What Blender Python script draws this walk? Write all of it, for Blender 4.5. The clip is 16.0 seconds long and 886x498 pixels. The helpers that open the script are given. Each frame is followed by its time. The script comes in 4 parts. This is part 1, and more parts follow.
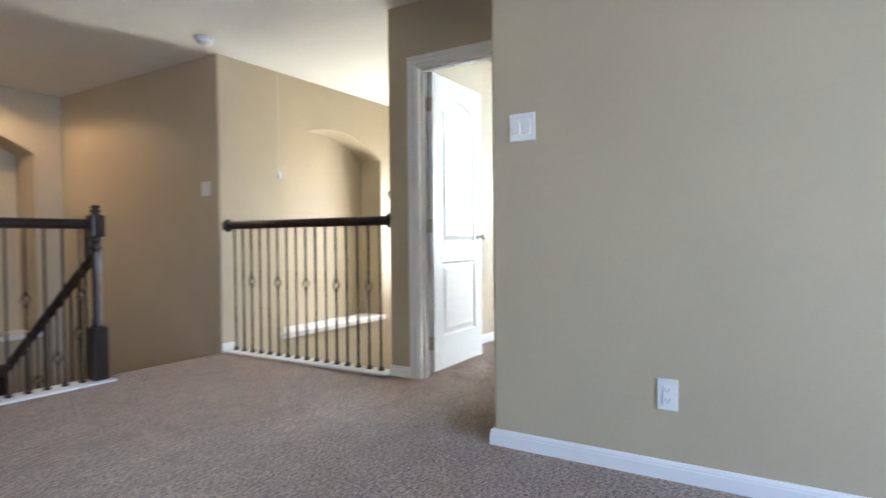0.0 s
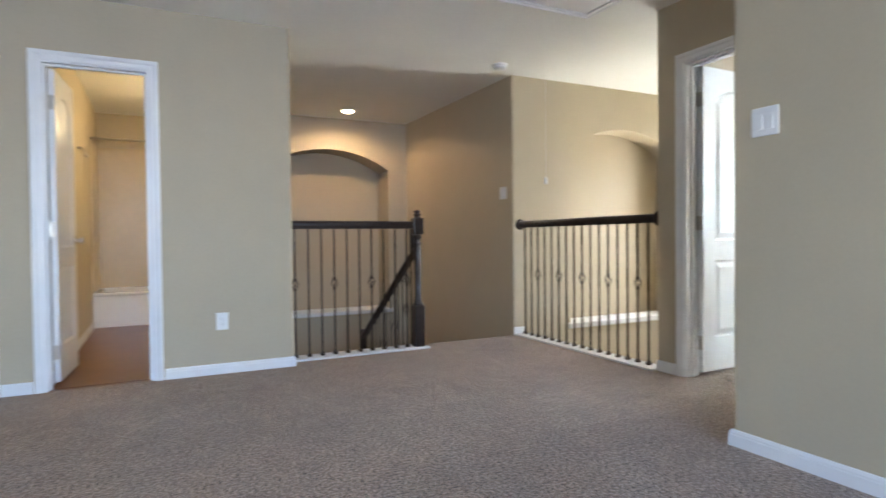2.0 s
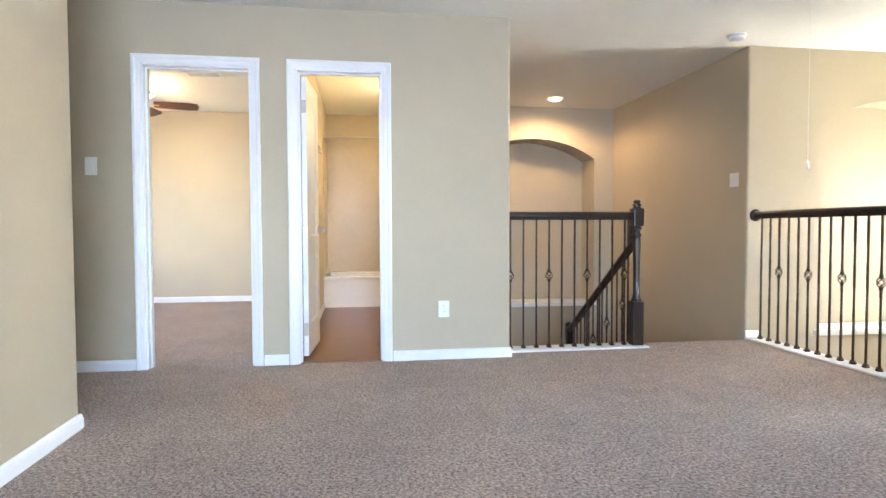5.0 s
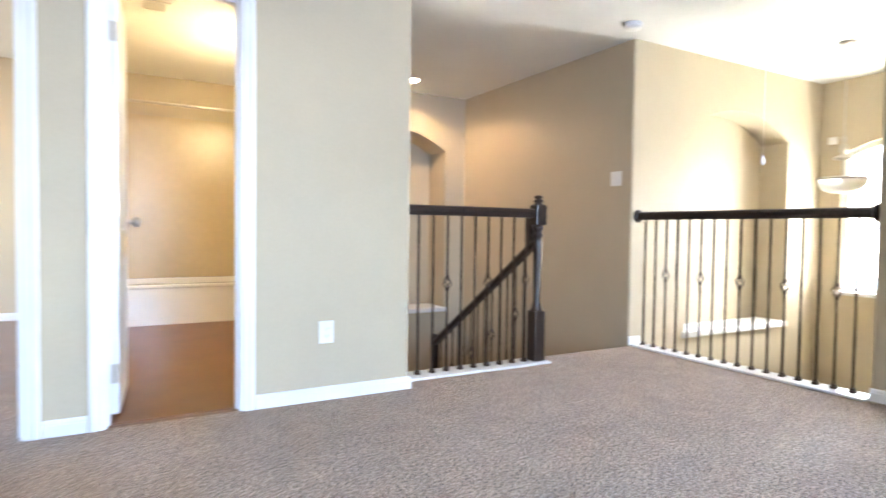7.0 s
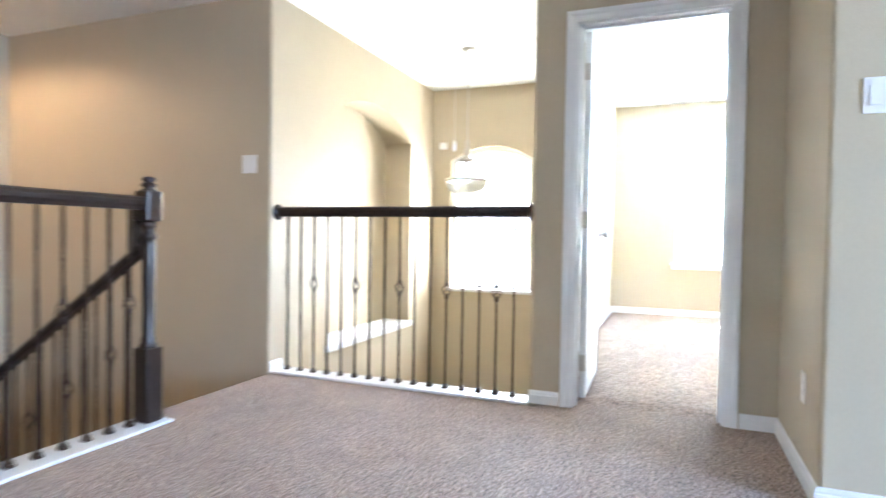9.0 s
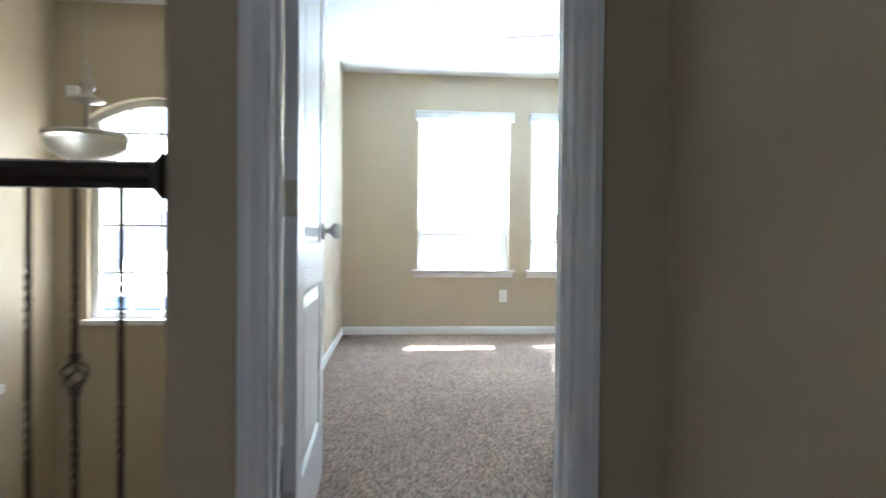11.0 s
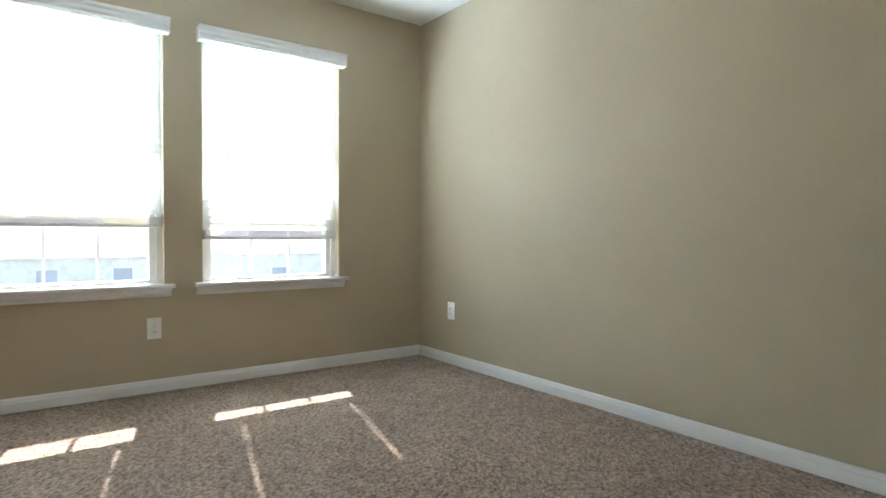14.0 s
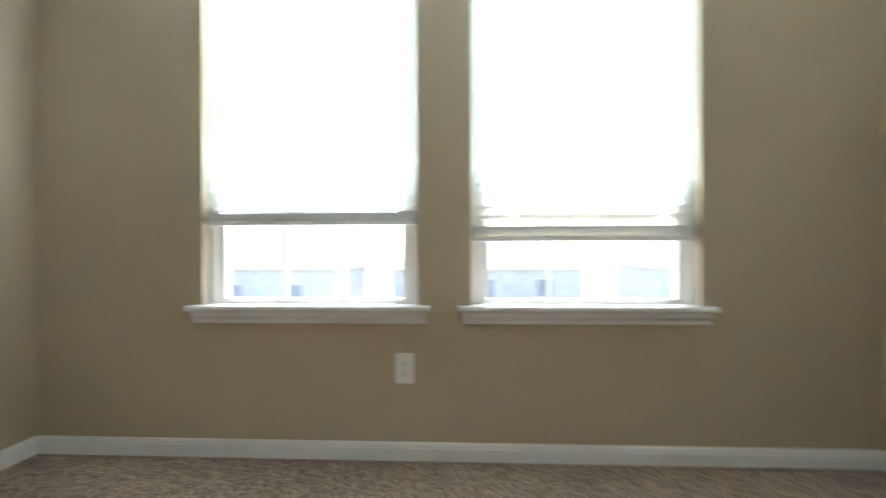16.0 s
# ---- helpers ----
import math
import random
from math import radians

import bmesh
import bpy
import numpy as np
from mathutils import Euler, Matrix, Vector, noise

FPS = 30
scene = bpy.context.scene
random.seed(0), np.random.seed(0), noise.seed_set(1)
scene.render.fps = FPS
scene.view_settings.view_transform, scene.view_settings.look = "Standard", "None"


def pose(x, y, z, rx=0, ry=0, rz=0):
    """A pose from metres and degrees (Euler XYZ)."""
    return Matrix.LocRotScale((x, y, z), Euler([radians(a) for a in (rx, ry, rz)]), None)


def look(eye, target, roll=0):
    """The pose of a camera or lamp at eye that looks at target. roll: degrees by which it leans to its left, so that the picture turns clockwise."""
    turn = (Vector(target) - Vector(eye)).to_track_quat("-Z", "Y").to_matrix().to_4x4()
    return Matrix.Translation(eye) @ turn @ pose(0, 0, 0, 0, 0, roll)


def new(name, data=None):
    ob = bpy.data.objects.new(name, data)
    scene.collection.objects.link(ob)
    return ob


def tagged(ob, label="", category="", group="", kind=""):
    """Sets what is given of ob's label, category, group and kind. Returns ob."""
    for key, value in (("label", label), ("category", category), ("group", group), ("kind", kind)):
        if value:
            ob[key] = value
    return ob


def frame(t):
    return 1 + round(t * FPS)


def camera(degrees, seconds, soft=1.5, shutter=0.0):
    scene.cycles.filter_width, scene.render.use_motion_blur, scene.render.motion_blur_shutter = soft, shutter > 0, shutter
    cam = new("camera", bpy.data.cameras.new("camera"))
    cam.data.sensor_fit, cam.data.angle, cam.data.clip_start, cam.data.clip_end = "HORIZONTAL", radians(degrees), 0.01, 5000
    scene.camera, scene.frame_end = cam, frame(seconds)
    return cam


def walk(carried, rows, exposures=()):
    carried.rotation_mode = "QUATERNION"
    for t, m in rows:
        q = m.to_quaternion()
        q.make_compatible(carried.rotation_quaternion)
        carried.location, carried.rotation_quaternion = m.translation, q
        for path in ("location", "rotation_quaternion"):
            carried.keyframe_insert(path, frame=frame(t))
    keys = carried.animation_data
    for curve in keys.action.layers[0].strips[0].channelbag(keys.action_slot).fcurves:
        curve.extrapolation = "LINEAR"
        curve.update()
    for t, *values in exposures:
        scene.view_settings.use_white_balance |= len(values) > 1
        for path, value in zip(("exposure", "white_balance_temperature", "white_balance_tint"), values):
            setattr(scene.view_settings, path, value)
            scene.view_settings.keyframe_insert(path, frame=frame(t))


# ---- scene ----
cam = camera(75.0, 16.0, shutter=0.6)
PATH = [
    (0, (1.839, 3.01, 0.916), (3.532, 4.075, 0.879), -0.6),
    (0.5, (1.849, 2.821, 0.896), (3.345, 4.148, 0.863), -0.5),
    (1, (1.83, 2.66, 0.926), (3.118, 4.19, 0.887), -0.6),
    (1.5, (1.81, 2.544, 0.916), (2.925, 4.204, 0.881), -0.5),
    (2, (1.867, 2.489, 0.92), (2.753, 4.282, 0.882), -0.6),
    (2.5, (1.914, 2.475, 0.915), (2.547, 4.371, 0.878), -0.6),
    (3, (1.933, 2.486, 0.891), (2.366, 4.439, 0.86), -0.6),
    (3.5, (1.935, 2.49, 0.886), (2.231, 4.468, 0.857), -0.6),
    (3.7, (1.918, 2.501, 0.906), (2.175, 4.484, 0.869), -0.4),
    (5.8, (1.516, 2.938, 0.939), (1.893, 4.901, 0.864), 0.3),
    (6, (1.488, 3.051, 0.928), (1.927, 5.001, 0.857), 0.2),
    (6.5, (1.386, 3.413, 0.924), (2.04, 5.302, 0.848), 0.3),
    (7, (1.305, 3.773, 0.917), (2.282, 5.518, 0.847), 0.8),
    (7.5, (1.321, 4.063, 0.9), (2.572, 5.622, 0.837), 1.1),
    (8, (1.356, 4.361, 0.919), (2.866, 5.671, 0.861), 1.3),
    (8.5, (1.518, 4.521, 0.899), (3.239, 5.538, 0.85), 1.2),
    (9, (1.831, 4.661, 0.906), (3.688, 5.401, 0.858), 0.9),
    (9.5, (2.16, 4.804, 0.908), (4.114, 5.226, 0.872), 1.1),
    (9.7, (2.328, 4.864, 0.898), (4.306, 5.162, 0.865), 1.4),
    (11.8, (4.307, 4.835, 0.899), (6.244, 4.337, 0.86), 0.2),
    (12, (4.475, 4.827, 0.904), (6.379, 4.216, 0.863), 0.4),
    (12.5, (4.816, 4.761, 0.919), (6.657, 3.981, 0.878), 0.4),
    (13, (5.005, 4.742, 0.919), (6.692, 3.667, 0.882), 0.4),
    (13.5, (5.212, 4.62, 0.918), (6.81, 3.418, 0.87), 0.3),
    (14, (5.415, 4.439, 0.914), (7.022, 3.249, 0.863), 0.3),
    (14.5, (5.632, 4.215, 0.905), (7.236, 3.021, 0.856), 0.3),
    (15, (5.933, 3.888, 0.863), (7.722, 2.995, 0.829), -0.2),
    (15.5, (6.321, 3.731, 0.84), (8.255, 3.223, 0.828), -0.5),
    (16, (6.709, 3.533, 0.85), (8.703, 3.657, 0.847), -0.2),
]
EXPOSURE = [
    (0, 4.08, 5950, 14), (1, 3.72, 6000, 14), (2, 3.95, 6050, 14), (2.5, 4.38, 6150, 14), (3, 4.68, 6150, 14), (3.7, 4.86, 6150, 14),
    (6, 4.62, 6050, 14), (7, 5.03, 5900, 14), (8, 5.33, 5600, 14), (9, 5.08, 5500, 14), (9.7, 4.49, 5500, 14), (11.8, 2.37, 5500, 12), (12, 2.17, 5600, 12),
    (12.5, 1.67, 6070, 12), (13, 1.52, 6270, 12), (14, 2.04, 6370, 12), (15, 2.39, 6370, 12), (15.5, 2.44, 6420, 12), (16, 1.95, 6420, 12)]
walk(cam, [(t, look(eye, target, roll)) for t, eye, target, roll in PATH], EXPOSURE)

# ---------- world, sun, large lights ----------
SUN_WAY = Vector((-0.88, 0.205, -1.0)).normalized()
world = bpy.data.worlds.new("sky")
scene.world = world
world.use_nodes = True
wn = world.node_tree
sky = wn.nodes.new("ShaderNodeTexSky")
sky.sky_type, sky.sun_disc = "NISHITA", False
sky.sun_elevation = math.asin(-SUN_WAY.z)
sky.sun_rotation = math.atan2(-SUN_WAY.x, -SUN_WAY.y)
wn.links.new(sky.outputs[0], wn.nodes["Background"].inputs[0])
wn.nodes["Background"].inputs[1].default_value = 0.15
sun = new("sun", bpy.data.lights.new("sun", "SUN"))
sun.data.energy, sun.data.angle, sun.data.color = 5.0, radians(0.5), (1.0, 0.975, 0.94)
sun.matrix_world = look((30, -8, 36), Vector((30, -8, 36)) + SUN_WAY)


def lamp_area(name, eye, target, sx, sy, watts, color):
    ob = new(name, bpy.data.lights.new(name, "AREA"))
    ob.data.shape, ob.data.size, ob.data.size_y = "RECTANGLE", sx, sy
    ob.data.energy, ob.data.color = watts, color
    ob.matrix_world = look(eye, target)
    return ob


def lamp_point(name, at, watts, color, radius=0.05):
    ob = new(name, bpy.data.lights.new(name, "POINT"))
    ob.data.energy, ob.data.color, ob.data.shadow_soft_size = watts, color, radius
    ob.location = at
    return ob


DAY = (0.86, 0.90, 1.0)
WARM = (1.0, 0.62, 0.28)
# daylight of the loft's own windows, behind the walk
lamp_area("loft_daylight", (2.2, -1.18, 1.45), (2.2, 5.0, 0.8), 2.4, 1.5, 11.8, (0.50, 0.68, 1.0))
# daylight in the tall foyer window and in the two bedroom windows, outside the glass
lamp_area("foyer_daylight", (7.86, 6.42, 1.45), (6.86, 6.42, 0.0), 0.8, 0.5, 1.8, (1.0, 0.95, 0.84))
lamp_area("foyer_ground_light", (7.86, 6.42, 0.65), (6.86, 6.42, 2.0), 0.8, 0.5, 2.4, (1.0, 0.93, 0.76))
lamp_area("bedroom_daylight", (8.948 + 0.18, 4.203, 1.57), (5.0, 4.203, 2.7), 0.74, 1.2, 22, (0.66, 0.855, 1.0))
lamp_area("bedroom_daylight", (8.948 + 0.18, 3.13, 1.57), (5.0, 3.13, 2.7), 0.74, 1.2, 22, (0.66, 0.855, 1.0))
# fill added inside the guest room, before an unseen, assumed opening
lamp_area("guest_fill", (-2.3, 8.6, 1.4), (0.0, 8.8, 1.2), 1.4, 1.3, 1.3, DAY)


# ---------- materials ----------
def material(name, color, rough=0.6, metal=0.0, grain=None, blotch=None, bump=None, spec=0.5, stretch=None):
    """A node material: base colour varied by fine grain and wide blotches, with fine relief."""
    m = bpy.data.materials.new(name)
    m.use_nodes = True
    nt = m.node_tree
    n, l = nt.nodes, nt.links
    b = n["Principled BSDF"]
    b.inputs["Roughness"].default_value, b.inputs["Metallic"].default_value = rough, metal
    b.inputs["Specular IOR Level"].default_value = spec
    co = n.new("ShaderNodeNewGeometry").outputs["Position"]
    if stretch:
        mv = n.new("ShaderNodeVectorMath")
        mv.operation = "MULTIPLY"
        mv.inputs[1].default_value = stretch
        l.new(co, mv.inputs[0])
        co = mv.outputs[0]

    def noise_tex(scale, detail=3.0, r=0.6):
        t = n.new("ShaderNodeTexNoise")
        t.inputs["Scale"].default_value, t.inputs["Detail"].default_value = scale, detail
        t.inputs["Roughness"].default_value = r
        l.new(co, t.inputs["Vector"])
        return t.outputs["Fac"]

    def mixed(a, fac, amount):
        mp = n.new("ShaderNodeMapRange")
        mp.inputs["From Min"].default_value, mp.inputs["From Max"].default_value = 0.3, 0.7
        mp.inputs["To Min"].default_value, mp.inputs["To Max"].default_value = 1 - amount, 1 + amount
        l.new(fac, mp.inputs["Value"])
        mul = n.new("ShaderNodeVectorMath")
        mul.operation = "SCALE"
        l.new(a, mul.inputs[0])
        l.new(mp.outputs[0], mul.inputs["Scale"])
        return mul.outputs[0]

    rgb = n.new("ShaderNodeRGB")
    rgb.outputs[0].default_value = (*color, 1)
    out = rgb.outputs[0]
    if grain:
        out = mixed(out, noise_tex(grain[0], 4.0), grain[1])
    if blotch:
        out = mixed(out, noise_tex(blotch[0], 3.0), blotch[1])
    l.new(out, b.inputs["Base Color"])
    if bump:
        bp = n.new("ShaderNodeBump")
        bp.inputs["Strength"].default_value, bp.inputs["Distance"].default_value = bump[1], bump[2]
        l.new(noise_tex(bump[0], 3.0), bp.inputs["Height"])
        l.new(bp.outputs[0], b.inputs["Normal"])
    return m


WALL = material("tan_wall_paint", (0.50, 0.43, 0.31), 0.55, grain=(60, 0.02), blotch=(1.3, 0.04), bump=(170, 0.25, 0.004), spec=0.35)
CEIL = material("white_ceiling_paint", (0.80, 0.80, 0.77), 0.8, grain=(40, 0.02), blotch=(0.8, 0.03), bump=(120, 0.35, 0.005), spec=0.2)
TRIM = material("white_trim_paint", (0.80, 0.81, 0.82), 0.32, grain=(15, 0.01), blotch=(3, 0.03), bump=(90, 0.06, 0.002))
DOORP = material("white_door_paint", (0.81, 0.82, 0.83), 0.3, grain=(25, 0.01), blotch=(2, 0.03), bump=(160, 0.45, 0.003), stretch=(1, 1, 0.06))
DOORR = material("white_door_paint_cross_grain", (0.81, 0.82, 0.83), 0.3, grain=(25, 0.01), blotch=(2, 0.03), bump=(160, 0.45, 0.003), stretch=(0.06, 0.06, 1))
PLATE = material("white_plastic", (0.82, 0.82, 0.81), 0.3, blotch=(20, 0.02))
# dark colour that paints the shade inside small openings
HOLE_SHADE = material("hole_shade", (0.05, 0.05, 0.05), 0.6, blotch=(40, 0.1))
DWOOD = material("espresso_stained_wood", (0.022, 0.014, 0.011), 0.3, grain=(45, 0.35), blotch=(6, 0.2), bump=(60, 0.1, 0.002))
# iron lightened in its base colour to include the glare on the bars
IRON = material("dark_bronze_iron", (0.075, 0.058, 0.048), 0.3, 0.75, grain=(120, 0.3), blotch=(12, 0.2), bump=(200, 0.15, 0.002))
NICKEL = material("satin_nickel", (0.55, 0.52, 0.48), 0.28, 1.0, grain=(200, 0.05), blotch=(30, 0.05))
STEEL = material("strike_steel", (0.62, 0.64, 0.66), 0.4, 0.35, grain=(150, 0.1), blotch=(30, 0.08))
TUBM = material("white_tub_enamel", (0.82, 0.80, 0.76), 0.12, blotch=(2, 0.02), grain=(30, 0.01))
SURR = material("tan_tub_surround", (0.52, 0.42, 0.26), 0.3, grain=(14, 0.03), blotch=(2.0, 0.06), bump=(20, 0.05, 0.003))
VINYL = material("brown_vinyl_floor", (0.17, 0.07, 0.028), 0.35, grain=(70, 0.15), blotch=(3, 0.15), bump=(60, 0.08, 0.002))
BRONZE = material("antique_bronze", (0.16, 0.10, 0.05), 0.35, 0.8, grain=(80, 0.15), blotch=(15, 0.15))
BLADE = material("walnut_fan_blade", (0.075, 0.027, 0.012), 0.4, grain=(50, 0.3), blotch=(5, 0.15))
# lawn, house, roof and pane colours are paled to hold the window glare
GRASS = material("glare_paled_lawn", (0.30, 0.29, 0.22), 0.9, grain=(1.5, 0.3), blotch=(0.15, 0.25))
ASPH = material("pale_street", (0.38, 0.38, 0.38), 0.9, grain=(6, 0.15), blotch=(0.4, 0.1))
BRICKF = material("glare_paled_house_wall", (0.72, 0.72, 0.72), 0.85, grain=(3, 0.12), blotch=(0.5, 0.1))
ROOFM = material("glare_paled_shingle_roof", (0.32, 0.31, 0.335), 0.9, grain=(4, 0.25), blotch=(0.6, 0.15))
PALEGL = material("glare_paled_window_glass", (0.42, 0.45, 0.50), 0.1, blotch=(1, 0.1))
# assumed finish of the unseen lower floor, pale to bounce light into the foyer
BOUNCE = material("pale_bounce_floor", (0.58, 0.47, 0.33), 0.4, grain=(25, 0.06), blotch=(2.0, 0.08), bump=(40, 0.08, 0.003))
VINYLW = material("white_vinyl_frame", (0.80, 0.81, 0.79), 0.35, blotch=(6, 0.03), grain=(40, 0.01))


def carpet_material():
    m = bpy.data.materials.new("brown_cut_pile_carpet")
    m.use_nodes = True
    n, l = m.node_tree.nodes, m.node_tree.links
    b = n["Principled BSDF"]
    b.inputs["Roughness"].default_value, b.inputs["Specular IOR Level"].default_value = 0.95, 0.1
    b.inputs["Sheen Weight"].default_value, b.inputs["Sheen Roughness"].default_value = 0.25, 0.5
    co = n.new("ShaderNodeNewGeometry").outputs["Position"]

    def tex(scale, detail, rough):
        t = n.new("ShaderNodeTexNoise")
        t.inputs["Scale"].default_value, t.inputs["Detail"].default_value = scale, detail
        t.inputs["Roughness"].default_value = rough
        l.new(co, t.inputs["Vector"])
        return t.outputs["Fac"]
    tuft, fleck_shade, nap, tread = tex(72, 2, 0.65), tex(175, 2, 0.65), tex(9, 3, 0.6), tex(1.6, 3, 0.55)
    # flecks of the yarn; the dark end also paints the shade between tufts
    ramp = n.new("ShaderNodeValToRGB")
    ramp.color_ramp.elements[0].position, ramp.color_ramp.elements[0].color = 0.41, (0.078, 0.055, 0.040, 1)
    ramp.color_ramp.elements[1].position, ramp.color_ramp.elements[1].color = 0.585, (0.62, 0.485, 0.38, 1)
    e = ramp.color_ramp.elements.new(0.5)
    e.color = (0.362, 0.258, 0.196, 1)
    add = n.new("ShaderNodeMath")
    add.operation = "MULTIPLY_ADD"
    l.new(fleck_shade, add.inputs[0])
    add.inputs[1].default_value = 0.5
    half = n.new("ShaderNodeMath")
    half.operation = "MULTIPLY"
    half.inputs[1].default_value = 0.5
    l.new(tuft, half.inputs[0])
    l.new(half.outputs[0], add.inputs[2])
    l.new(add.outputs[0], ramp.inputs[0])
    out = ramp.outputs[0]
    for f, amount in ((nap, 0.13), (tread, 0.11)):
        mp = n.new("ShaderNodeMapRange")
        mp.inputs["From Min"].default_value, mp.inputs["From Max"].default_value = 0.3, 0.7
        mp.inputs["To Min"].default_value, mp.inputs["To Max"].default_value = 1 - amount, 1 + amount
        l.new(f, mp.inputs["Value"])
        s = n.new("ShaderNodeVectorMath")
        s.operation = "SCALE"
        l.new(out, s.inputs[0])
        l.new(mp.outputs[0], s.inputs["Scale"])
        out = s.outputs[0]
    l.new(out, b.inputs["Base Color"])
    bp = n.new("ShaderNodeBump")
    bp.inputs["Strength"].default_value, bp.inputs["Distance"].default_value = 1.0, 0.02
    l.new(add.outputs[0], bp.inputs["Height"])
    l.new(bp.outputs[0], b.inputs["Normal"])
    return m


CARPET = carpet_material()


def glass_material():
    m = bpy.data.materials.new("window_glass")
    m.use_nodes = True
    b = m.node_tree.nodes["Principled BSDF"]
    b.inputs["Base Color"].default_value = (0.97, 0.99, 0.98, 1)
    b.inputs["Transmission Weight"].default_value, b.inputs["Roughness"].default_value = 1.0, 0.0
    b.inputs["IOR"].default_value = 1.02
    return m


GLASS = glass_material()


def slat_material():
    m = bpy.data.materials.new("white_blind_slat")
    m.use_nodes = True
    n, l = m.node_tree.nodes, m.node_tree.links
    b = n["Principled BSDF"]
    b.inputs["Base Color"].default_value, b.inputs["Roughness"].default_value = (0.85, 0.85, 0.82, 1), 0.4
    t = n.new("ShaderNodeBsdfTranslucent")
    t.inputs[0].default_value = (0.9, 0.9, 0.86, 1)
    mix = n.new("ShaderNodeMixShader")
    mix.inputs[0].default_value = 0.42
    l.new(b.outputs[0], mix.inputs[1])
    l.new(t.outputs[0], mix.inputs[2])
    l.new(mix.outputs[0], n["Material Output"].inputs[0])
    return m


SLAT = slat_material()


def lit_material(name, color, strength):
    m = bpy.data.materials.new(name)
    m.use_nodes = True
    b = m.node_tree.nodes["Principled BSDF"]
    b.inputs["Base Color"].default_value = (0.85, 0.83, 0.78, 1)
    b.inputs["Emission Color"].default_value, b.inputs["Emission Strength"].default_value = (*color, 1), strength
    return m


LIT = lit_material("lit_lamp_glass", (1.0, 0.72, 0.40), 2.6)
LITFAN = lit_material("lit_fan_shade", (1.0, 0.74, 0.38), 5.3)
LITDIM = lit_material("lit_fan_shade_dim", (1.0, 0.80, 0.52), 4.0)
FROST = material("frosted_lamp_glass", (0.85, 0.82, 0.74), 0.35, blotch=(8, 0.05))
FROST.node_tree.nodes["Principled BSDF"].inputs["Transmission Weight"].default_value = 0.5


# ---------- mesh helpers ----------
def mesh_object(name, bm, mat, smooth=False):
    bmesh.ops.recalc_face_normals(bm, faces=bm.faces)
    me = bpy.data.meshes.new(name)
    bm.to_mesh(me)
    bm.free()
    me.materials.append(mat)
    if smooth:
        for p in me.polygons:
            p.use_smooth = True
    return new(name, me)


def part(name, bm, mat, parent, label="", smooth=False):
    ob = mesh_object(name, bm, mat, smooth)
    ob.parent = parent
    if label:
        tagged(ob, label)
    return ob


def thing(name, label, category, group="", kind="", at=(0, 0, 0), rz=0):
    ob = new(name)
    ob.empty_display_size = 0.1
    ob.matrix_basis = pose(*at, 0, 0, rz)
    return tagged(ob, label, category, group, kind)


def setting(name, bm, mat, label, category, smooth=False):
    return tagged(mesh_object(name, bm, mat, smooth), label, category, kind="structure")


def box(bm, x0, y0, z0, x1, y1, z1):
    v = [bm.verts.new((x, y, z)) for x in (x0, x1) for y in (y0, y1) for z in (z0, z1)]
    for f in ((0, 1, 3, 2), (4, 6, 7, 5), (0, 4, 5, 1), (2, 3, 7, 6), (0, 2, 6, 4), (1, 5, 7, 3)):
        bm.faces.new([v[i] for i in f])


def boxes(*rows):
    bm = bmesh.new()
    for r in rows:
        box(bm, *r)
    return bm


def soft_box(x0, y0, z0, x1, y1, z1, r=0.004, seg=2):
    bm = boxes((x0, y0, z0, x1, y1, z1))
    bmesh.ops.bevel(bm, geom=bm.edges[:], offset=r, segments=seg, affect="EDGES", profile=0.5)
    return bm


def place(axis, u, v, w):
    """axis 'x': u runs along x, v is depth along y; axis 'y': u runs along y, v is depth along x."""
    return (u, v, w) if axis == "x" else (v, u, w)


def prism(bm, axis, outline, v0, v1):
    """An outline of (u, w) points, extruded in depth from v0 to v1."""
    a = [bm.verts.new(place(axis, u, v0, w)) for u, w in outline]
    b = [bm.verts.new(place(axis, u, v1, w)) for u, w in outline]
    bm.faces.new(a)
    bm.faces.new(b[::-1])
    for i in range(len(a)):
        j = (i + 1) % len(a)
        bm.faces.new((a[i], b[i], b[j], a[j]))


def arc(u0, u1, spring, top, n=24):
    """Points of a shallow arch from (u0, spring) over the top to (u1, spring)."""
    h, c = (u1 - u0) / 2, top - spring
    r = (h * h + c * c) / (2 * c)
    a = math.asin(min(1, h / r))
    mid = (u0 + u1) / 2
    return [(mid + r * math.sin(-a + 2 * a * i / n), top - r + r * math.cos(-a + 2 * a * i / n)) for i in range(n + 1)]


def arch_fill(bm, axis, u0, u1, spring, top, ceil, v0, v1, n=24):
    """The wall over an arch, in upright strips."""
    pts = arc(u0, u1, spring, top, n)
    for (a, za), (b, zb) in zip(pts, pts[1:]):
        prism(bm, axis, [(a, za), (b, zb), (b, ceil), (a, ceil)], v0, v1)
    bmesh.ops.remove_doubles(bm, verts=bm.verts[:], dist=1e-5)


def lathe(profile, n=20, cx=0.0, cy=0.0):
    """A turned body from (radius, height) pairs."""
    bm = bmesh.new()
    rings = []
    for r, z in profile:
        rings.append([bm.verts.new((cx + r * math.cos(2 * math.pi * i / n), cy + r * math.sin(2 * math.pi * i / n), z)) for i in range(n)])
    for a, b in zip(rings, rings[1:]):
        for i in range(n):
            bm.faces.new((a[i], a[(i + 1) % n], b[(i + 1) % n], b[i]))
    bm.faces.new(rings[0][::-1])
    bm.faces.new(rings[-1])
    return bm


